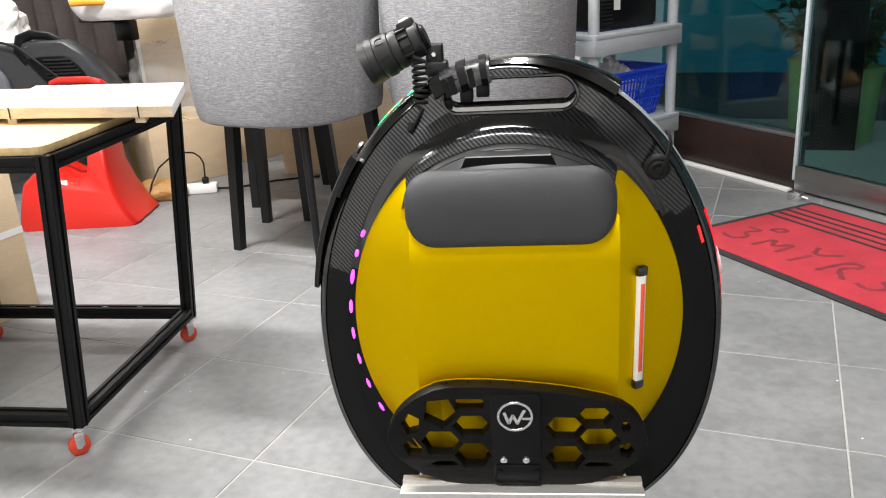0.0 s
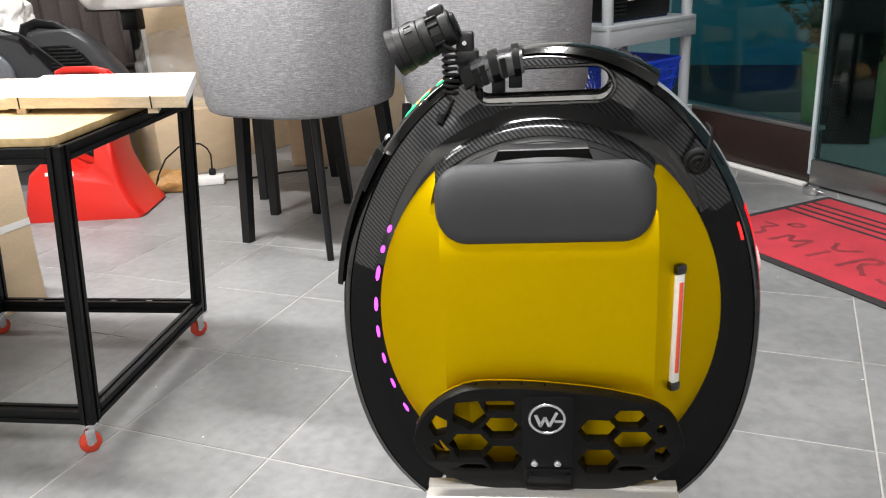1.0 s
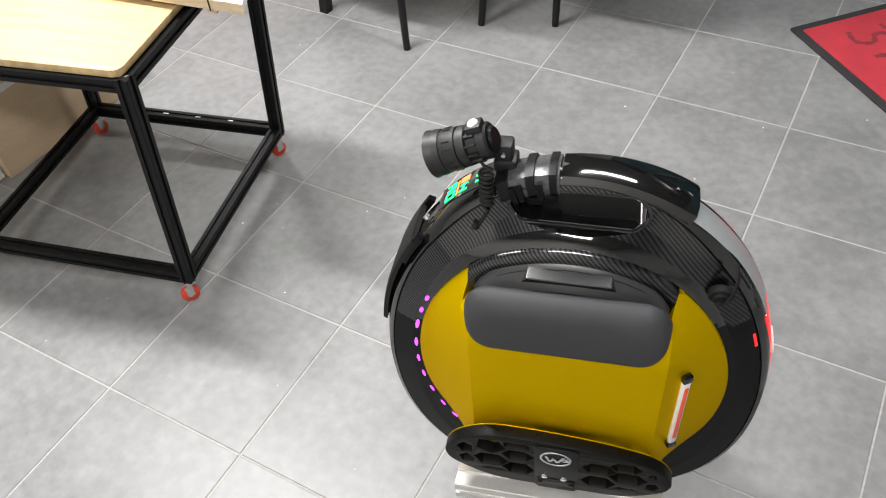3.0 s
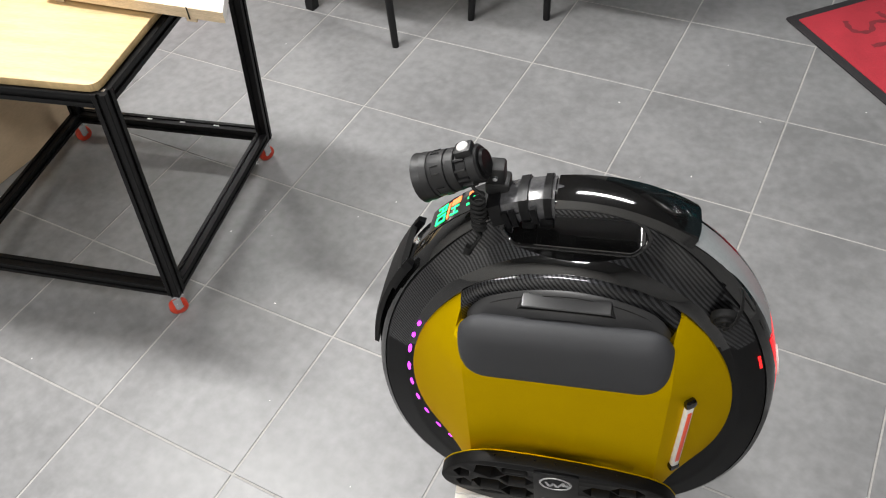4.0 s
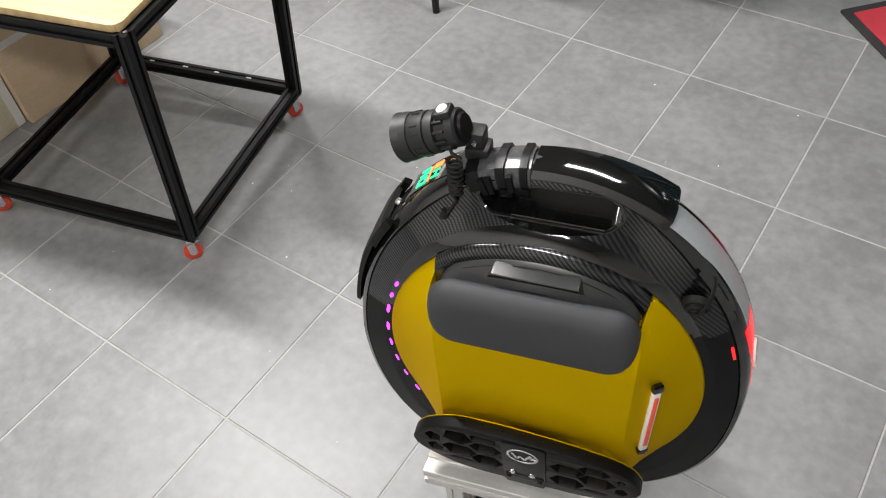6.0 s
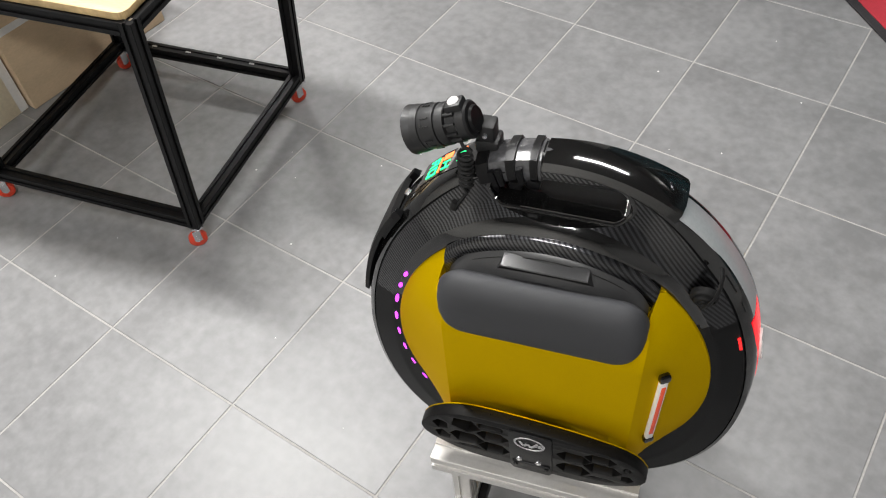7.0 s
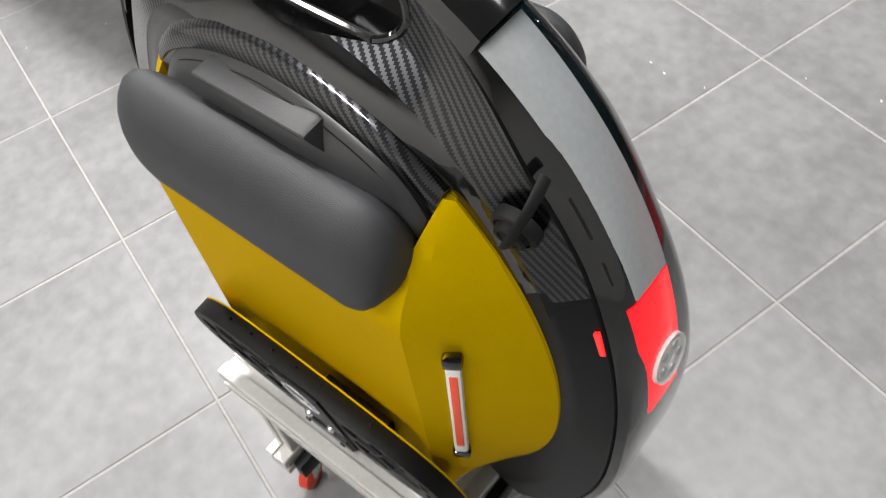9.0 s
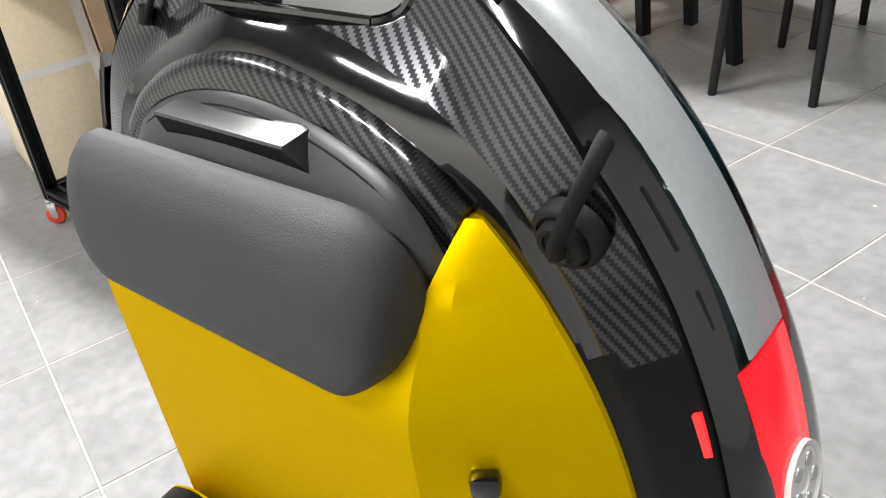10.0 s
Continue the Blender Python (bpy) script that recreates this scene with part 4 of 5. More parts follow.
def head_lamp():
    """Black bike lamp with a stepped barrel, finned back and coiled lead."""
    hl = empty("bike_lamp", WM, "black clamp-on bike lamp with a coiled lead", "bike lamp")
    tilt = Matrix.Translation((-0.130, -0.010, 0.918)) @ Matrix.Rotation(radians(-90 - 23), 4, "Y")
    # along local +z towards the front of the wheel
    prof = [(0, -0.012), (0.020, -0.012), (0.0225, -0.009), (0.0225, 0.004), (0.0205, 0.006), (0.0205, 0.022), (0.0245, 0.024), (0.0255, 0.030), (0.0255, 0.036), (0.0240, 0.037), (0.0240, 0.039), (0.0260, 0.040), (0.0268, 0.062), (0.0262, 0.066), (0.0275, 0.067), (0.0290, 0.078), (0.0275, 0.079), (0.0280, 0.081), (0.0300, 0.091), (0.0285, 0.092), (0.026, 0.092), (0.024, 0.080), (0, 0.080)]
    prof = [(r * 1.10, 0.86 * z) for r, z in prof]
    part("barrel", lathebm(prof, tilt, 40), LAMPBLACK, hl, "stepped black barrel", True, DOWN, 30)
    for k in range(12):
        a = 2 * math.pi * k / 12
        part("fin", boxbm((0.021, -0.0018, 0.005), (0.0268, 0.0018, 0.020), 0.0008, tilt @ Matrix.Rotation(a, 4, "Z")), LAMPBLACK, hl, "", True, DOWN)
    for k in range(6):
        a = 2 * math.pi * (k + 0.3) / 6
        fm2 = tilt @ Matrix.Rotation(a, 4, "Z")
        bm = bmesh.new()
        box(bm, (0.0286, -0.006, 0.040), (0.0300, -0.0045, 0.052), 0.0004, fm2)
        box(bm, (0.0286, 0.0045, 0.040), (0.0300, 0.006, 0.052), 0.0004, fm2)
        box(bm, (0.0286, -0.006, 0.0505), (0.0300, 0.006, 0.052), 0.0004, fm2)
        part("rib", bm, LAMPBLACK, hl, "", True, DOWN)
    part("back_disc", lathebm([(0, -0.016), (0.016, -0.016), (0.018, -0.0125), (0, -0.0125)], tilt, 28), BLACKMETAL, hl, "", True, DOWN)
    sw = part("switch_block", boxbm((0.014, -0.011, -0.008), (0.032, 0.011, 0.016), 0.003, tilt), LAMPBLACK, hl, "", True, DOWN)
    part("button", lathebm([(0, 0.003), (0.006, 0.003), (0.0075, 0.0015), (0.008, 0), (0, 0)], tilt @ Matrix.Translation((0.0315, 0, 0.004)) @ Matrix.Rotation(radians(90), 4, "Y"), 20), WHITEPLASTIC, sw, "pale translucent push button", True, DOWN)
    part("mount", boxbm((-0.118, -0.012, 0.884), (-0.094, 0.014, 0.912), 0.004), LAMPBLACK, hl, "hinged black mount", True, DOWN)
    part("mount_foot", boxbm((-0.120, -0.014, 0.868), (-0.088, 0.016, 0.888), 0.004), LAMPBLACK, hl, "", True, DOWN)
    part("mount_bolt", lathebm([(0, 0.003), (0.003, 0.003), (0.004, 0), (0, 0)], Matrix.Translation((-0.106, -0.012, 0.898)) @ Matrix.Rotation(radians(90), 4, "X"), 12), SILVER, hl, "", True, DOWN)
    pts = [(-0.140, -0.016, 0.905), (-0.137, -0.024, 0.902), (-0.129, -0.034, 0.897)]
    for i in range(97):
        t = i / 96
        a = 2 * math.pi * 7.5 * t
        pts.append((-0.1245 + 0.0088 * math.cos(a), -0.040 + 0.0085 * math.sin(a), 0.892 - 0.060 * t))
    pts += [(-0.122, -0.050, 0.828), (-0.130, -0.054, 0.815), (-0.137, -0.057, 0.804)]
    part("coiled_lead", tubebm(pts, 0.0024, 8), RUBBER, hl, "coiled black lead", True, DOWN)
    part("lead_plug", tubebm([(-0.1375, -0.054, 0.811), (-0.1405, -0.056, 0.800)], [0.005, 0.0055], 12), RUBBER, hl, "", True, DOWN)
    return hl


head_lamp()


# ---- extrusion profiles ----
def slotted(bm, a, b, half, up=(0, 0, 1), groove=0.004):
    """A square aluminium profile from a to b with a slot along each face."""
    a, b = Vector(a), Vector(b)
    t = (b - a).normalized()
    u = (Vector(up) - t * Vector(up).dot(t)).normalized()
    v = t.cross(u)
    h, g, w = half, groove, half * 0.28
    sec = []
    for s in range(4):
        c, q = math.cos(s * math.pi / 2), math.sin(s * math.pi / 2)
        for x, y in ((h, -h + 0.0015), (h, -w), (h - g, -w), (h - g, w), (h, w), (h, h - 0.0015), (h - 0.0015, h)):
            sec.append((x * c - y * q, x * q + y * c))
    loft(bm, [[p + u * x + v * y for x, y in sec] for p in (a, b)])


def profile(name, a, b, half, mat, parent, up=(0, 0, 1), label=""):
    bm = bmesh.new()
    slotted(bm, a, b, half, up)
    return part(name, bm, mat, parent, label, False)


def caster(parent, x, y, top, r=0.021, turn=20):
    m = pose(x, y, 0, 0, 0, turn)
    fork = bmesh.new()
    box(fork, (-0.016, -0.016, top - 0.006), (0.016, 0.016, top), 0.001, m)
    lathe(fork, [(0, top - 0.006), (0.011, top - 0.006), (0.012, top - 0.014), (0, top - 0.014)], m, 16)
    for s in (-1, 1):
        box(fork, (-0.008, s * 0.0125 - 0.001, r + 0.001), (0.012, s * 0.0125 + 0.001, top - 0.012), 0.0005, m @ Matrix.Translation((0.006, 0, 0)))
    c = part("caster", fork, SILVER, parent, "steel swivel caster", True)
    wm = m @ Matrix.Translation((0.010, 0, r)) @ Matrix.Rotation(radians(90), 4, "X")
    part("wheel", lathebm([(0, -0.009), (r - 0.004, -0.009), (r, -0.006), (r, 0.006), (r - 0.004, 0.009), (0, 0.009)], wm, 28), REDWHEEL, c, "red caster wheel")
    part("hub", lathebm([(0, -0.0115), (0.005, -0.0115), (0.0075, -0.0095), (0.0075, 0.0095), (0.005, 0.0115), (0, 0.0115)], wm, 20), SILVER, c)


def display_rack():
    """Low rolling rack of silver profiles under the unicycle's pedals."""
    rk = empty("display_rack", pose(WX, WY, 0, 0, 0, TURNW), "low rolling rack of silver aluminium profiles under the unicycle", "display rack")
    for s in (-1, 1):
        y = s * 0.165
        bm = bmesh.new()
        slotted(bm, (-0.174, y, 0.2645), (0.176, y, 0.2645), 0.0230, (0, 0, 1), 0.005)
        part("top_bar", bm, ALU, rk, "silver slotted top bar", False)
        for x in (-0.125, 0.112):
            bm = bmesh.new()
            slotted(bm, (x, y, 0.115), (x, y, 0.2415), 0.0165, (0, 1, 0), 0.004)
            part("upright", bm, ALU, rk, "silver upright", False)
            part("bracket", tubebm([(x, y - s * 0.018, 0.12), (x, y - s * 0.055, 0.237)], 0.008, 4), ALU, rk)
    for x in (-0.125, 0.112):
        bm = bmesh.new()
        slotted(bm, (x, -0.20, 0.0955), (x, 0.20, 0.0955), 0.0185, (0, 0, 1), 0.004)
        part("base_rail", bm, ALU, rk, "silver base rail", False)
        part("base_skid", boxbm((x + 0.019, -0.19, 0.062), (x + 0.034, 0.19, 0.098), 0.002), BLACKMETAL, rk, "black side rail")
        for y in (-0.165, 0.165):
            caster(rk, x + 0.012, y, 0.0765, 0.024, -70)
    bm = bmesh.new()
    slotted(bm, (-0.106, 0.10, 0.0955), (0.093, 0.10, 0.0955), 0.0165)
    part("cross_rail", bm, ALU, rk, "", False)
    return rk


display_rack()


# ---- work cart ----
def work_cart():
    """Square cart of black slotted profiles on red casters with a pine top."""
    ct = empty("work_cart", pose(-0.368, -0.676, 0, 0, 0, 14), "black slotted-profile work cart on red casters with pine top", "work cart")
    L, h, z0, z1 = 0.31, 0.0165, 0.088, 0.672
    k, kx0 = L - h, 0.3275 - h
    for x in (-kx0, kx0):
        for y in (-k, k):
            profile("post", (x, y, z0 - h), (x, y, z1 + h), h, BLACKMETAL, ct, (1, 0, 0), "black slotted post")
            caster(ct, x, y, z0 - h, 0.0235, 220 if y < 0 else 235)
    for z in (z0, z1):
        for s in (-k, k):
            profile("rail", (-kx0 + h, s, z), (kx0 - h, s, z), h, BLACKMETAL, ct, (0, 0, 1), "black slotted rail")
        for s in (-kx0, kx0):
            profile("rail", (s, -k + h, z), (s, k - h, z), h, BLACKMETAL, ct, (0, 0, 1), "black slotted rail")
    top = part("tabletop", plate(rounded(-0.62, -L + 0.008, 0.3275 - 0.018, L - 0.02, 0.022), [], 0.018, 0.002, pose(0, 0, z1 + h + 0.010)), WOOD, ct, "pale pine board top with rounded corners")
    for x, y in ((kx0, -k), (kx0, k)):
        for d in (-0.006, 0.006):
            part("end_screw", boxbm((x + d - 0.003, y - 0.004, z1 + h), (x + d + 0.003, y + 0.004, z1 + h + 0.0012)), SILVER, ct)
    for kx in (-0.18, -0.06, 0.05, 0.16):
        part("slot_nut", boxbm((kx - 0.008, k - 0.003, z0 + h - 0.003), (kx + 0.008, k + 0.003, z0 + h - 0.0010)), STEEL, ct, "bright slot nut")
    # the frame stands slightly racked
    for o in ct.children_recursive:
        for v in o.data.vertices:
            q = max(0.0, v.co.z - 0.07)
            v.co.x += 0.086 * q
            v.co.y += 0.015 * q
    return ct


work_cart()


def plank_shelf():
    """White-faced plank with slanted ends, resting on two small feet on the cart."""
    pk = empty("white_plank", pose(-0.112, -0.550, 0.7076, 0, 0, 7.4), "white-faced pine plank on small feet lying on the work cart", "plank")
    part("board", boxbm((-0.175, -0.11, 0.013), (0.285, 0.24, 0.039), 0.0012), WHITEBOARD, pk, "white laminate face")
    part("edge", boxbm((-0.174, -0.1125, 0.014), (0.284, -0.1101, 0.038)), WOODEDGE, pk, "raw pine edge")
    part("offcut", boxbm((-0.66, -0.10, 0.008), (-0.178, 0.22, 0.034), 0.0012), WOODEDGE, pk, "pale pine offcut")
    for x in (-0.14, 0.20):
        part("foot", boxbm((x - 0.013, -0.105, 0.0), (x + 0.013, 0.09, 0.013), 0.001), WOODEDGE, pk, "small pine foot")
        part("cord", boxbm((x - 0.002, -0.1145, 0.012), (x + 0.001, -0.1126, 0.040)), RUBBER, pk)
    for o in pk.children:
        for v in o.data.vertices:
            v.co.x -= 0.51 * (v.co.y + 0.11)
    return pk


plank_shelf()


# ---- back of the shop ----
def carton(x, y, z, w, d, h, turn, label, tape="top", card=CARDBOARD):
    c = empty("cardboard_box", pose(x, y, z, 0, 0, turn), label, "cardboard box", "cartons")
    part("body", boxbm((-w / 2, -d / 2, 0), (w / 2, d / 2, h), 0.004), card, c)
    part("seam", boxbm((-w / 2 - 0.0006, -0.002, h - 0.0005), (w / 2 + 0.0006, 0.002, h + 0.0006)), DARKCLOTH, c)
    if tape == "top":
        bm = bmesh.new()
        box(bm, (-0.026, -d / 2 - 0.001, h + 0.0008), (0.026, d / 2 + 0.001, h + 0.0014))
        box(bm, (-0.026, -d / 2 - 0.0016, 0.02), (0.026, -d / 2 - 0.001, h + 0.001))
        part("tape", bm, TAPE, c, "yellow packing tape")
    elif tape == "band":
        bm = bmesh.new()
        for lo, hi in (((-w / 2 - 0.001, -d / 2 - 0.001, h * 0.56), (w / 2 + 0.001, -d / 2 - 0.0004, h * 0.56 + 0.022)), ((w / 2 + 0.0004, -d / 2, h * 0.56), (w / 2 + 0.001, d / 2, h * 0.56 + 0.022))):
            box(bm, lo, hi)
        part("strap", bm, WHITEPLASTIC, c, "pale packing strap")
        if card is LITCARD:
            part("edge_tape", boxbm((w / 2 + 0.0012, d / 2 - 0.03, 0.004), (w / 2 + 0.0018, d / 2 - 0.002, h - 0.004)), WHITEPLASTIC, c, "pale tape along the corner")
    return c


carton(-1.53, 1.38, 0, 0.42, 0.44, 0.32, -25, "brown cardboard box with yellow tape on the floor")
carton(-0.72, 1.72, 0, 0.52, 0.36, 0.62, 8, "tall brown cardboard box standing behind the chairs", "")
carton(-1.008, -0.492, 0, 0.35, 0.535, 0.46, -2, "brown cardboard box with a pale strap beside the cart", "band")
carton(-1.60, 1.95, 0, 0.72, 0.45, 1.05, -4, "large brown cardboard box stacked against the wall", "")
# this carton's brighter lighting is in its cream colour
carton(-1.045, -0.905, 0, 0.36, 0.26, 0.52, 2, "cardboard box coloured cream as if strongly lit, with taped edges, beside the cart", "band", LITCARD)


def red_bin():
    """Red moulded plastic scoop with a tall back horn and flared foot."""
    rb = empty("red_plastic_can", pose(-1.42, 0.64, 0, 0, 0, 22), "red moulded plastic can with a tall spout and white label", "plastic can")
    side = [(-0.25, 0.0), (0.25, 0.0), (0.255, 0.012), (0.215, 0.06), (0.175, 0.15), (0.155, 0.25), (0.150, 0.355), (0.10, 0.352), (0.085, 0.30), (0.075, 0.245), (0.03, 0.20), (-0.03, 0.20), (-0.07, 0.235), (-0.10, 0.262), (-0.16, 0.25), (-0.215, 0.20), (-0.245, 0.11), (-0.262, 0.02)]
    rings = []
    for y, k in ((-0.17, 0.90), (-0.16, 0.96), (-0.13, 1.0), (0.13, 1.0), (0.16, 0.96), (0.17, 0.90)):
        rings.append([(x * k, y * (1.0 if z < 0.1 else 0.92 if z < 0.22 else 0.72), z * (0.5 + 0.5 * k) if z > 0.02 else z) for x, z in side])
    bm = bmesh.new()
    loft(bm, rings)
    part("body", bm, REDPLASTIC, rb, "", True, (0, 0, 0), 50)
    part("label", boxbm((-0.135, -0.172, 0.135), (-0.015, -0.166, 0.195), 0, Matrix.Rotation(radians(-6), 4, "X")), WHITEPLASTIC, rb, "white paper label")
    part("handle", tubebm([(-0.10, 0, 0.25), (-0.05, 0, 0.285), (0.02, 0, 0.29), (0.09, 0, 0.30)], 0.012, 10), REDPLASTIC, rb)
    return rb


red_bin()


sack = part("tan_bag", bmesh.new(), TAN)
bm = bmesh.new()
bmesh.ops.create_icosphere(bm, subdivisions=4, radius=1.0)
for v in bm.verts:
    q = 1 + 0.22 * noise.noise(v.co * 1.7 + Vector((3, 1, 5))) + 0.08 * noise.noise(v.co * 6)
    v.co = Vector((v.co.x * q * 0.12, v.co.y * q * 0.08, max(0.0, (v.co.z * q + 0.6) / 1.6 * 0.10)))
finish(bm)
bm.to_mesh(sack.data)
bm.free()
sack.matrix_world = pose(-1.31, 0.97, 0.0, 0, 0, 15)
tagged(sack, "small slumped tan leather bag lying on the tiles", "bag")


def power_strip():
    ps = empty("power_strip", pose(-1.22, 1.08, 0, 0, 0, 28), "white power strip with a black plug on the floor", "power strip")
    part("body", boxbm((-0.15, -0.032, 0), (0.13, 0.032, 0.045), 0.008), WHITEPLASTIC, ps)
    part("plug", boxbm((0.06, -0.015, 0.0452), (0.09, 0.015, 0.075), 0.006), RUBBER, ps, "black plug")
    part("lead", tubebm([(0.075, 0, 0.072), (0.078, 0.0, 0.11), (0.080, -0.005, 0.145), (0.070, -0.02, 0.18), (0.045, -0.03, 0.205), (0.0, -0.05, 0.215), (-0.05, -0.07, 0.205), (-0.11, -0.10, 0.16), (-0.15, -0.12, 0.09), (-0.17, -0.13, 0.03), (-0.20, -0.14, 0.005)], 0.004, 8), RUBBER, ps, "black lead")
    part("mains_lead", tubebm([(0.13, 0, 0.015), (0.22, 0.02, 0.006), (0.40, 0.10, 0.006), (0.62, 0.12, 0.006)], 0.005, 8), RUBBER, ps, "black mains lead")
    return ps


power_strip()


STEELGREY = material("dull_silver_plastic", (0.16, 0.17, 0.19), 0.3, 0.3, 0.2, 6, 80, 0.03)


def spare_unicycle():
    """Black machine with a ribbed casing, carried on the side bench."""
    bench = empty("side_bench", pose(-1.95, 1.05, 0, 0, 0, 8), "low dark bench along the back of the shop", "bench")
    part("top", boxbm((-0.75, -0.29, 0.27), (0.30, 0.29, 0.30), 0.004), DARKCLOTH, bench)
    for x in (-0.7, 0.25):
        for y in (-0.25, 0.25):
            part("leg", boxbm((x - 0.02, y - 0.02, 0), (x + 0.02, y + 0.02, 0.27), 0.002), LEGBLACK, bench)
    su = empty("black_machine", pose(-2.03, 1.05, 0.30, 0, 0, 10) @ Matrix.Diagonal((1.45, 1.15, 1.2, 1)), "black machine with ribbed casing and carry handle on a bench", "machine")
    raw = [(-0.30, 0.0), (0.37, 0.0), (0.365, 0.14), (0.335, 0.205), (0.26, 0.305), (0.20, 0.352), (0.06, 0.350), (-0.02, 0.342), (-0.12, 0.350), (-0.22, 0.31), (-0.29, 0.20)]
    outl = []
    for k, p in enumerate(raw):
        a, b = raw[k - 1], raw[(k + 1) % len(raw)]
        for t in (0.34, 0.5, 0.66):
            q0, q1 = [(p[n] + 0.3 * (a[n] - p[n])) for n in (0, 1)], [(p[n] + 0.3 * (b[n] - p[n])) for n in (0, 1)]
            outl.append(tuple((1 - t) ** 2 * q0[n] + 2 * t * (1 - t) * p[n] + t * t * q1[n] for n in (0, 1)))
    part("casing", plate(outl, [], 0.10, 0.025, Matrix.Translation((-0.02, -0.070, 0)) @ Matrix.Rotation(radians(90), 4, "X")), CASING, su, "rounded black casing")
    part("front_panel", plate([(0.075 + (x - 0.1) * 0.62 + 0.06, 0.03 + z * 0.80) for x, z in outl if x > -0.06], [], 0.016, 0.006, Matrix.Translation((0, -0.124, 0)) @ Matrix.Rotation(radians(90), 4, "X")), SATIN, su, "raised black front panel")
    part("side_cheek", plate(rounded(-0.29, 0.02, -0.04, 0.30, 0.10, 8), [], 0.03, 0.012, Matrix.Translation((0, -0.132, 0)) @ Matrix.Rotation(radians(90), 4, "X")), STEELGREY, su, "dull silver-grey side cheek")
    for k in range(6):
        part("rib", boxbm((0.12, -0.142, 0.232 + 0.0135 * k), (0.255 - 0.007 * k, -0.130, 0.2385 + 0.0135 * k), 0.002), RUBBER, su)
    part("handle", tubebm([(0.05, -0.10, 0.29), (0.02, -0.10, 0.34), (0.028, -0.09, 0.385), (0.06, -0.08, 0.40), (0.12, -0.07, 0.39), (0.19, -0.06, 0.345)], [0.026, 0.027, 0.024, 0.019, 0.017, 0.017], 12), SATIN, su, "arched carry handle")
    part("hinge", lathebm([(0, 0.006), (0.012, 0.006), (0.014, 0), (0, 0)], Matrix.Translation((0.055, -0.112, 0.345)) @ Matrix.Rotation(radians(90), 4, "X"), 16), SILVER, su, "bright round hinge pin")
    part("cable", tubebm([(-0.16, -0.13, 0.33), (-0.09, -0.14, 0.40), (0.04, -0.15, 0.36), (0.16, -0.14, 0.24), (0.24, -0.12, 0.10), (0.27, -0.12, 0.0)], 0.005, 8), RUBBER, su)
    rh = empty("red_handled_case", pose(-1.55, 0.81, 0.0, 0, 0, 8), "red plastic carry handle on a black tool case", "tool case")
    part("case", boxbm((-0.17, -0.0, 0.279), (0.17, 0.11, 0.545), 0.02), SATIN, rh)
    part("case_base", boxbm((-0.16, 0.0, 0.0), (0.10, 0.11, 0.278), 0.01), LEGBLACK, rh)
    part("handle", tubebm([(-0.13, 0.03, 0.54), (-0.115, 0.0, 0.575), (-0.07, -0.005, 0.588), (0.08, -0.005, 0.588), (0.135, 0.0, 0.575), (0.15, 0.03, 0.54)], 0.017, 12), REDPLASTIC, rh, "red plastic carry handle")
    return su


spare_unicycle()


def crumpled(name, x, y, z, w, d, h, mat, label, category, seed, turn=0, rough=0.3):
    """A crumpled soft heap: a displaced dome on a flat foot."""
    rnd = random.Random(seed)
    bm = bmesh.new()
    bmesh.ops.create_icosphere(bm, subdivisions=5, radius=1.0)
    off = Vector((rnd.random() * 9, rnd.random() * 9, rnd.random() * 9))
    for v in bm.verts:
        n = noise.noise(v.co * 1.6 + off) + 0.6 * abs(noise.noise(v.co * 4.2 + off)) + 0.25 * abs(noise.noise(v.co * 9 + off))
        c = v.co * (1 + rough * (n - 0.3))
        v.co = Vector((c.x * w / 2, c.y * d / 2, max(0.0, (c.z + 0.55) / 1.55) * h))
    ob = part(name, bm, mat, None, "", True, (0, 0, 0), 25)
    ob.matrix_world = pose(x, y, z, 0, 0, turn)
    return tagged(ob, label, category)


crumpled("plastic_bag", -2.62, 1.22, 0.62, 0.62, 0.5, 0.42, WHITECLOTH, "crumpled white plastic bag on the shelf stand", "plastic bag", 3, 0, 0.18)
crumpled("clear_bag", -1.52, 1.46, 0.322, 0.42, 0.36, 0.40, BAG, "crumpled clear plastic bag on a cardboard box", "plastic bag", 5, 30, 0.28)
crumpled("white_sheet", -1.51, 1.28, 0.825, 0.70, 0.5, 0.30, WHITECLOTH, "white soft sheet draped over the rack", "sheet", 8, 10, 0.05)
st = empty("shelf_stand", pose(-2.62, 1.40, 0, 0, 0, 5), "dark stand carrying a plastic bag", "stand")
part("top", boxbm((-0.35, -0.40, 0.59), (0.35, 0.10, 0.62), 0.004), LEGBLACK, st)
for x in (-0.33, 0.33):
    part("leg", boxbm((x - 0.018, 0.05, 0), (x + 0.018, 0.086, 0.59), 0.002), LEGBLACK, st)
rk2 = empty("garment_rack", pose(-1.58, 1.22, 0, 0, 0, 0), "black rack under a white sheet", "rack")
part("top", boxbm((-0.40, 0.12, 0.80), (-0.14, 0.26, 0.825), 0.004), LEGBLACK, rk2)
for x, r in ((-0.19, 0.026),):
    part("post", tubebm([(x, 0.22, 0), (x, 0.22, 0.80)], r, 12), LEGBLACK, rk2)
    part("clamp", boxbm((x - 0.05, 0.19, 0.70), (x + 0.055, 0.25, 0.80), 0.008), LEGBLACK, rk2, "black clamp head")
part("brace", tubebm([(-0.42, 0.22, 0.49), (-0.19, 0.22, 0.52)], 0.020, 10), LEGBLACK, rk2)
hang = part("curtain", bmesh.new(), CURTAIN)
bm = bmesh.new()
rows = []
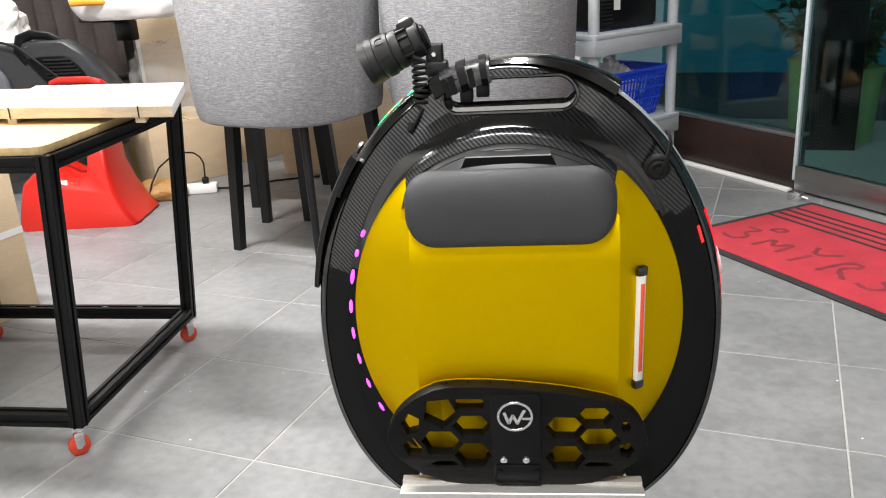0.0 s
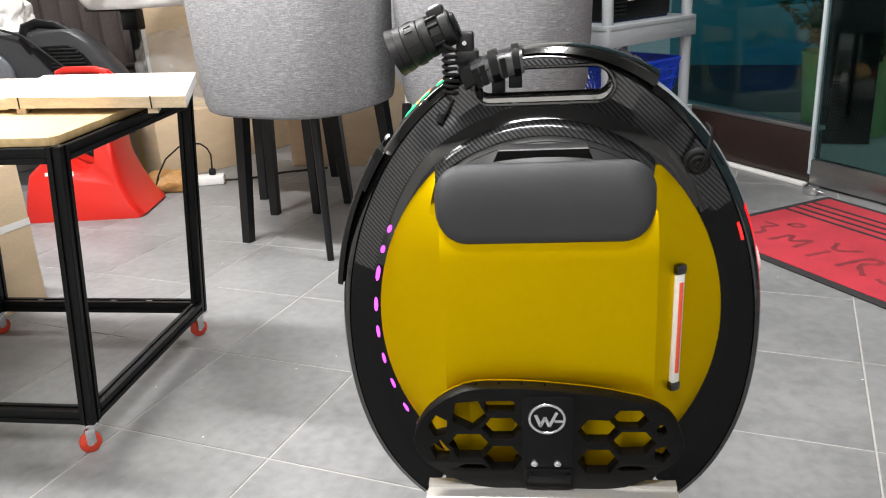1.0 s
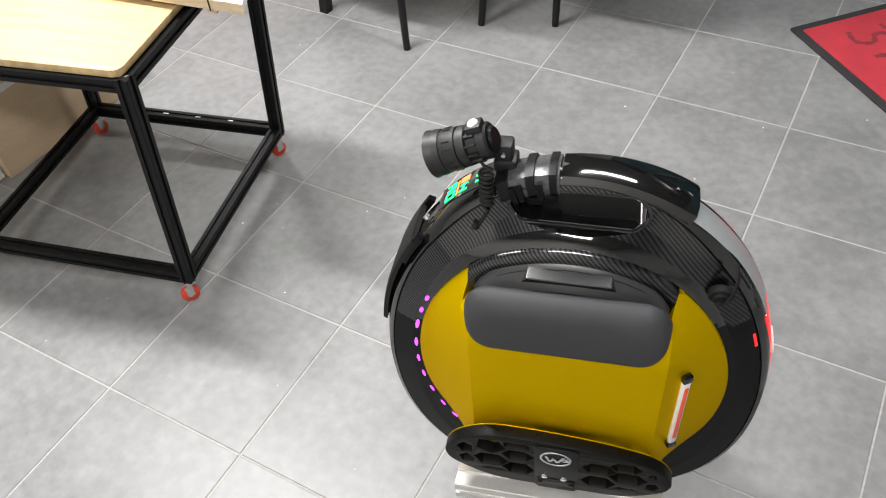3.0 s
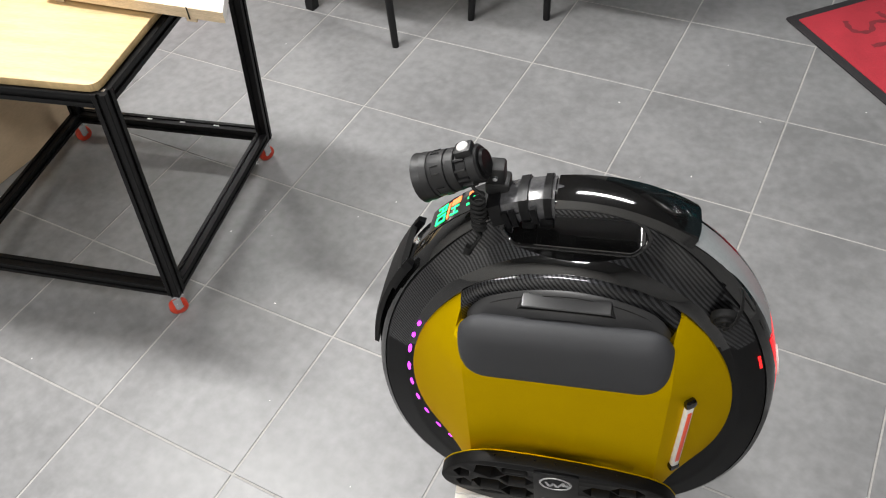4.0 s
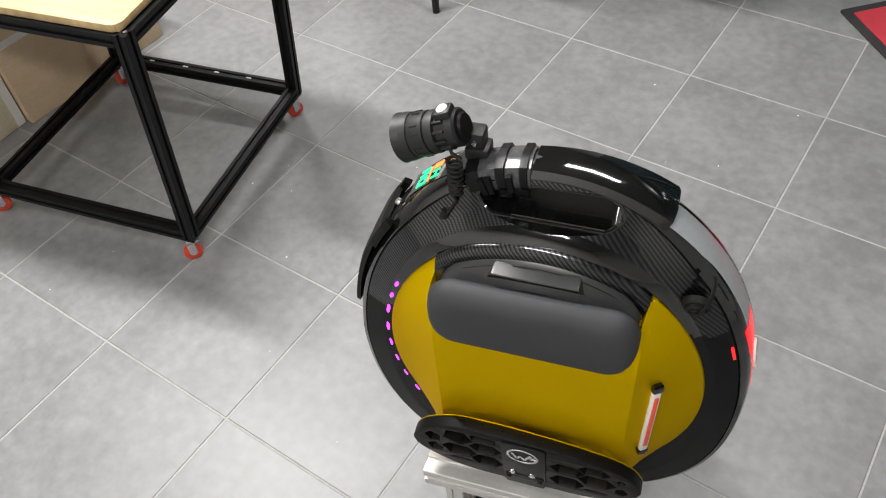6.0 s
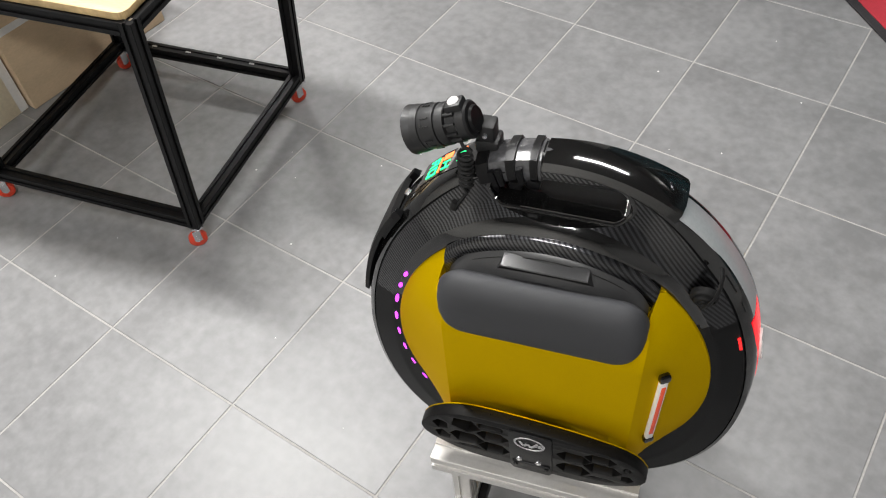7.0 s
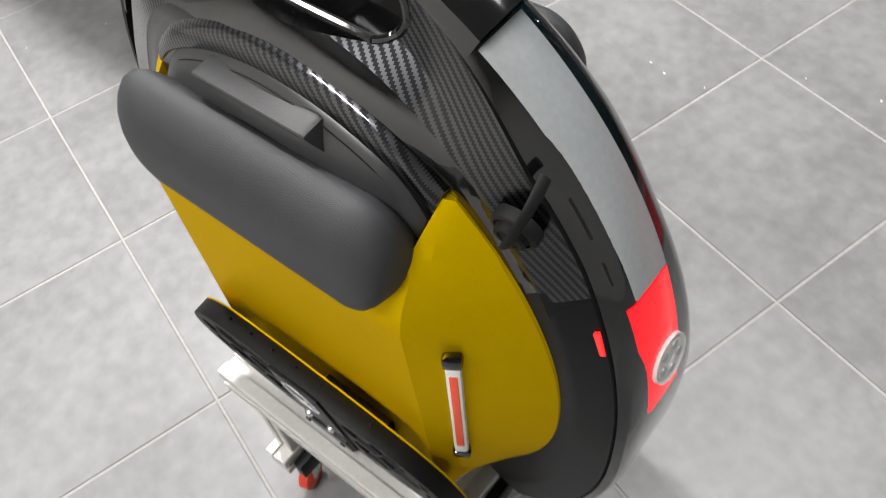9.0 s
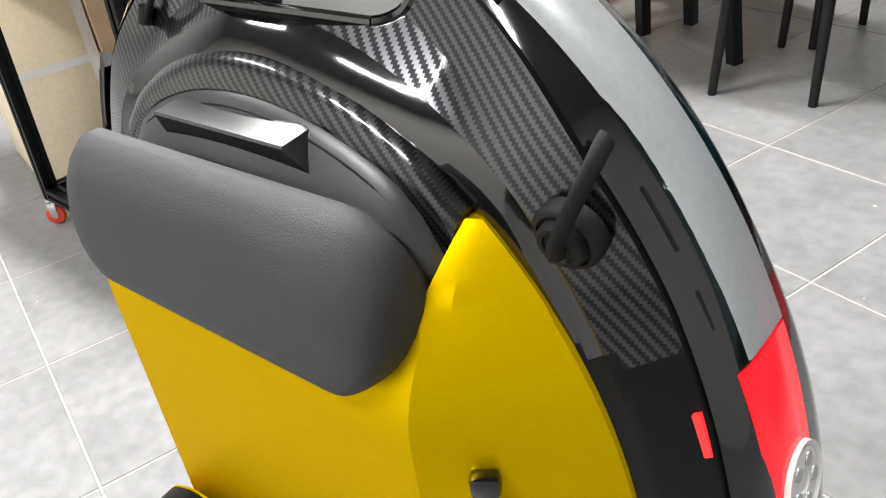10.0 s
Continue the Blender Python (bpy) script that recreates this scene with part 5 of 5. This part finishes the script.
for j in range(12):
    rows.append([(0.9 * i / 60 - 0.45, 0.03 * math.sin(i * 0.7) + 0.012 * noise.noise(Vector((i * 0.2, j * 0.4, 2))), 1.3 * j / 11) for i in range(61)])
loft(bm, rows, False, False)
bmesh.ops.solidify(bm, geom=bm.faces[:], thickness=0.006)
finish(bm)
bm.to_mesh(hang.data)
bm.free()
hang.matrix_world = pose(-2.48, 1.78, 0.0, 0, 0, 4)
tagged(hang, "grey-brown cloth hanging behind the bench", "curtain")
tool = empty("orange_tool", pose(-1.55, 1.02, 0.86, 0, 0, 25), "orange plastic hand tool on the rack", "hand tool")
part("body", tubebm([(-0.10, 0, 0.02), (-0.03, 0, 0.025), (0.05, 0, 0.02), (0.11, 0, 0.03)], [0.014, 0.02, 0.016, 0.013], 12), AMBER, tool)
tool.location = (-1.56, 1.02, 0.892)


# ---- grey shelf by the shop front ----
SHELF = pose(0.785, 1.72, 0, 0, 0, 60.9)


def plastic_shelf():
    sh = empty("shelf_unit", SHELF, "grey plastic shelf unit with two shelves in view", "shelf unit")
    for x in (-0.275, 0.265):
        for y in (-0.02, 0.34):
            part("post", lathebm([(0, 0), (0.024, 0), (0.024, 1.2), (0, 1.2)], Matrix.Translation((x, y, 0)), 20), GREYPLASTIC, sh, "round pale grey post")
    for z in (0.18, 0.586, 0.99):
        bm = plate(rounded(-0.305, -0.05, 0.295, 0.37, 0.02), [], 0.022, 0.004, pose(0, 0, z + 0.078))
        for lo, hi in (((-0.305, -0.052, z), (0.295, -0.044, z + 0.088)), ((-0.305, 0.364, z), (0.295, 0.372, z + 0.088)), ((-0.306, -0.05, z), (-0.298, 0.37, z + 0.088)), ((0.288, -0.05, z), (0.296, 0.37, z + 0.088))):
            box(bm, lo, hi, 0.002)
        part("shelf", bm, GREYPLASTIC, sh, "grey plastic shelf")
    return sh


plastic_shelf()


def basket():
    """Blue plastic basket with rows of slots and a rolled rim."""
    bk = empty("blue_basket", SHELF @ pose(0.07, 0.14, 0.2695), "blue slotted plastic basket on the grey shelf", "basket")
    w0, w1, d0, d1, h = 0.14, 0.20, 0.11, 0.15, 0.215
    part("base", boxbm((-w0, -d0, 0), (w0, d0, 0.006), 0.001), BLUEPLASTIC, bk)
    for side in range(4):
        hw0, hw1, dd0, dd1 = (w0, w1, d0, d1) if side % 2 == 0 else (d0, d1, w0, w1)
        rot = Matrix.Rotation(side * math.pi / 2, 4, "Z")
        bm = bmesh.new()
        x, y = hw0 + (hw1 - hw0) * 0.92, dd0 + (dd1 - dd0) * 0.92
        bot = [rot @ Vector(p) for p in ((-x, -y, h * 0.86), (x, -y, h * 0.86))]
        tp = [rot @ Vector(p) for p in ((-hw1, -dd1, h), (hw1, -dd1, h))]
        off = rot @ Vector((0, 0.004, 0))
        loft(bm, [[bot[0], bot[1], bot[1] + off, bot[0] + off], [tp[0], tp[1], tp[1] + off, tp[0] + off]])
        band = part("side", bm, BLUEPLASTIC, bk)
        bm = bmesh.new()
        tube(bm, [rot @ Vector((-hw1, -dd1, h)), rot @ Vector((hw1, -dd1, h))], 0.008, 8)
        part("rim", bm, BLUEPLASTIC, band)
        n = 16 if side % 2 == 0 else 12
        for k in range(n + 1):
            q = -1 + 2 * k / n
            bm = bmesh.new()
            tube(bm, [rot @ Vector((q * hw0, -dd0, 0.003)), rot @ Vector((q * hw1, -dd1, h))], 0.004, 4)
            part("bar", bm, BLUEPLASTIC, band)
        for zq in (0.12, 0.36, 0.60, 0.80):
            x, y = hw0 + (hw1 - hw0) * zq, dd0 + (dd1 - dd0) * zq
            bm = bmesh.new()
            tube(bm, [rot @ Vector((-x, -y, h * zq)), rot @ Vector((x, -y, h * zq))], 0.005, 4)
            part("cross_bar", bm, BLUEPLASTIC, band)
    return bk


basket()
crumpled("white_packet", 0.69, 1.81, 0.278, 0.20, 0.16, 0.25, WHITECLOTH, "white plastic packet inside the basket", "packet", 12, 0, 0.3)
bx = empty("black_case", SHELF @ pose(0.0, 0.15, 0.6755), "black equipment case with a grille on the upper shelf", "case")
part("body", boxbm((-0.20, -0.13, 0.008), (0.20, 0.13, 0.30), 0.012), SATIN, bx)
part("foot_rail", boxbm((-0.19, -0.12, 0.0), (0.19, 0.12, 0.008)), material("dark_blue_pad", (0.02, 0.03, 0.08), 0.7), bx)
for k in range(9):
    part("grille_bar", boxbm((-0.19, -0.134, 0.03 + 0.016 * k), (-0.11, -0.1305, 0.037 + 0.016 * k), 0.001), RUBBER, bx)
part("label", boxbm((-0.10, -0.1325, 0.085), (-0.06, -0.1302, 0.13)), WHITEPLASTIC, bx)


# ---- potted plants behind the glass ----
def potted_plant(x, y, s, seed):
    pp = empty("potted_plant", pose(x, y, -0.12, 0, 0, seed * 40), "leafy plant in a tall green ceramic pot outside the glass", "potted plant", "potted plants")
    part("pot", lathebm([(0, 0.0), (0.085 * s, 0.0), (0.09 * s, 0.02), (0.115 * s, 0.42 * s), (0.125 * s, 0.46 * s), (0.118 * s, 0.465 * s), (0.11 * s, 0.43 * s), (0, 0.42 * s)], None, 36), POT, pp, "tall green glazed pot")
    part("saucer", lathebm([(0, -0.0), (0.12 * s, 0.0), (0.135 * s, 0.022), (0.128 * s, 0.024), (0.1 * s, 0.012), (0, 0.012)], None, 32), POT, pp)
    rnd = random.Random(seed)
    stems, leaves = bmesh.new(), bmesh.new()
    for k in range(16):
        a, lean, hgt = rnd.uniform(0, 6.28), rnd.uniform(0.08, 0.32), rnd.uniform(0.35, 0.8)
        pts = [Vector((0.04 * math.cos(a), 0.04 * math.sin(a), 0.42 * s))]
        for q in range(1, 6):
            t = q / 5
            pts.append(Vector((math.cos(a) * (0.04 + lean * t * t), math.sin(a) * (0.04 + lean * t * t), 0.42 * s + hgt * t)))
        tube(stems, pts, [0.006 - 0.0008 * i for i in range(6)], 5)
        for _ in range(34):
            t = rnd.uniform(0.15, 1.0) * 4.999
            p = pts[int(t)].lerp(pts[int(t) + 1], t % 1)
            m = Matrix.Translation(p) @ Euler((rnd.uniform(-1.0, 1.0), rnd.uniform(-0.7, 0.7), rnd.uniform(0, 6.28))).to_matrix().to_4x4()
            L, w = rnd.uniform(0.045, 0.085), rnd.uniform(0.014, 0.026)
            q = [m @ Vector(c) for c in ((0, 0, 0), (L * 0.4, w, 0.006), (L, 0, -0.010), (L * 0.4, -w, 0.006), (L * 0.45, 0, -0.004))]
            v = [leaves.verts.new(c) for c in q]
            leaves.faces.new((v[0], v[4], v[1]))
            leaves.faces.new((v[4], v[2], v[1]))
            leaves.faces.new((v[0], v[3], v[4]))
            leaves.faces.new((v[3], v[2], v[4]))
    part("stems", stems, STEM, pp)
    tagged(part("leaves", leaves, LEAF, pp), "dark green leaves", kind="stuff")


potted_plant(1.765, 2.66, 1.08, 2)
potted_plant(1.575, 2.86, 1.12, 7)
outer_post = part("outer_post", boxbm((-0.115, -0.05, -0.12), (0.115, 0.05, 2.75), 0.004, pose(1.66, 2.46, 0, 0, 0, 4)), material("near_black_post_paint", (0.006, 0.006, 0.006), 0.6, 0, 0.2, 4, 60, 0.05, spec=0.2))
tagged(outer_post, "near-black upright post outside the glass", "post", kind="structure")

# ---- floor tiles ----
T = 0.40


def tile_mesh():
    bm = boxbm((0.0022, 0.0022, -0.011), (T - 0.0022, T - 0.0022, 0.0), 0)
    top_edges = [e for e in bm.edges if all(v.co.z > -0.001 for v in e.verts)]
    bmesh.ops.bevel(bm, geom=top_edges, offset=0.0012, segments=1, affect="EDGES")
    me = bpy.data.meshes.new("tile")
    bm.to_mesh(me)
    bm.free()
    me.materials.append(TILE)
    return me


TILE_MESH = tile_mesh()
for i in range(-8, 8):
    for j in range(-9, 8):
        if i * T > 3.0 or (i - 0.2) * 0.67 * T + j * 0.74 * T > 2.15:
            continue
        t = new("tile", TILE_MESH)
        t.parent = floor
        t.location = (i * T, j * T, 0.0)

# paint flecks and crumbs lying about
rnd = random.Random(21)
bm = bmesh.new()
for _ in range(55):
    x, y, s = rnd.uniform(-1.0, 2.4), rnd.uniform(-1.6, 1.0), rnd.uniform(0.0008, 0.0019)
    a = rnd.uniform(0, 3.14)
    box(bm, (-s * rnd.uniform(1, 2.4), -s, 0.0), (s, s * 0.8, 0.0008), 0, pose(x, y, 0.0001, 0, 0, math.degrees(a)))
tagged(part("floor_flecks", bm, WHITEPLASTIC, None, "", False), "scattered pale crumbs on the tiles", "crumbs", kind="stuff")
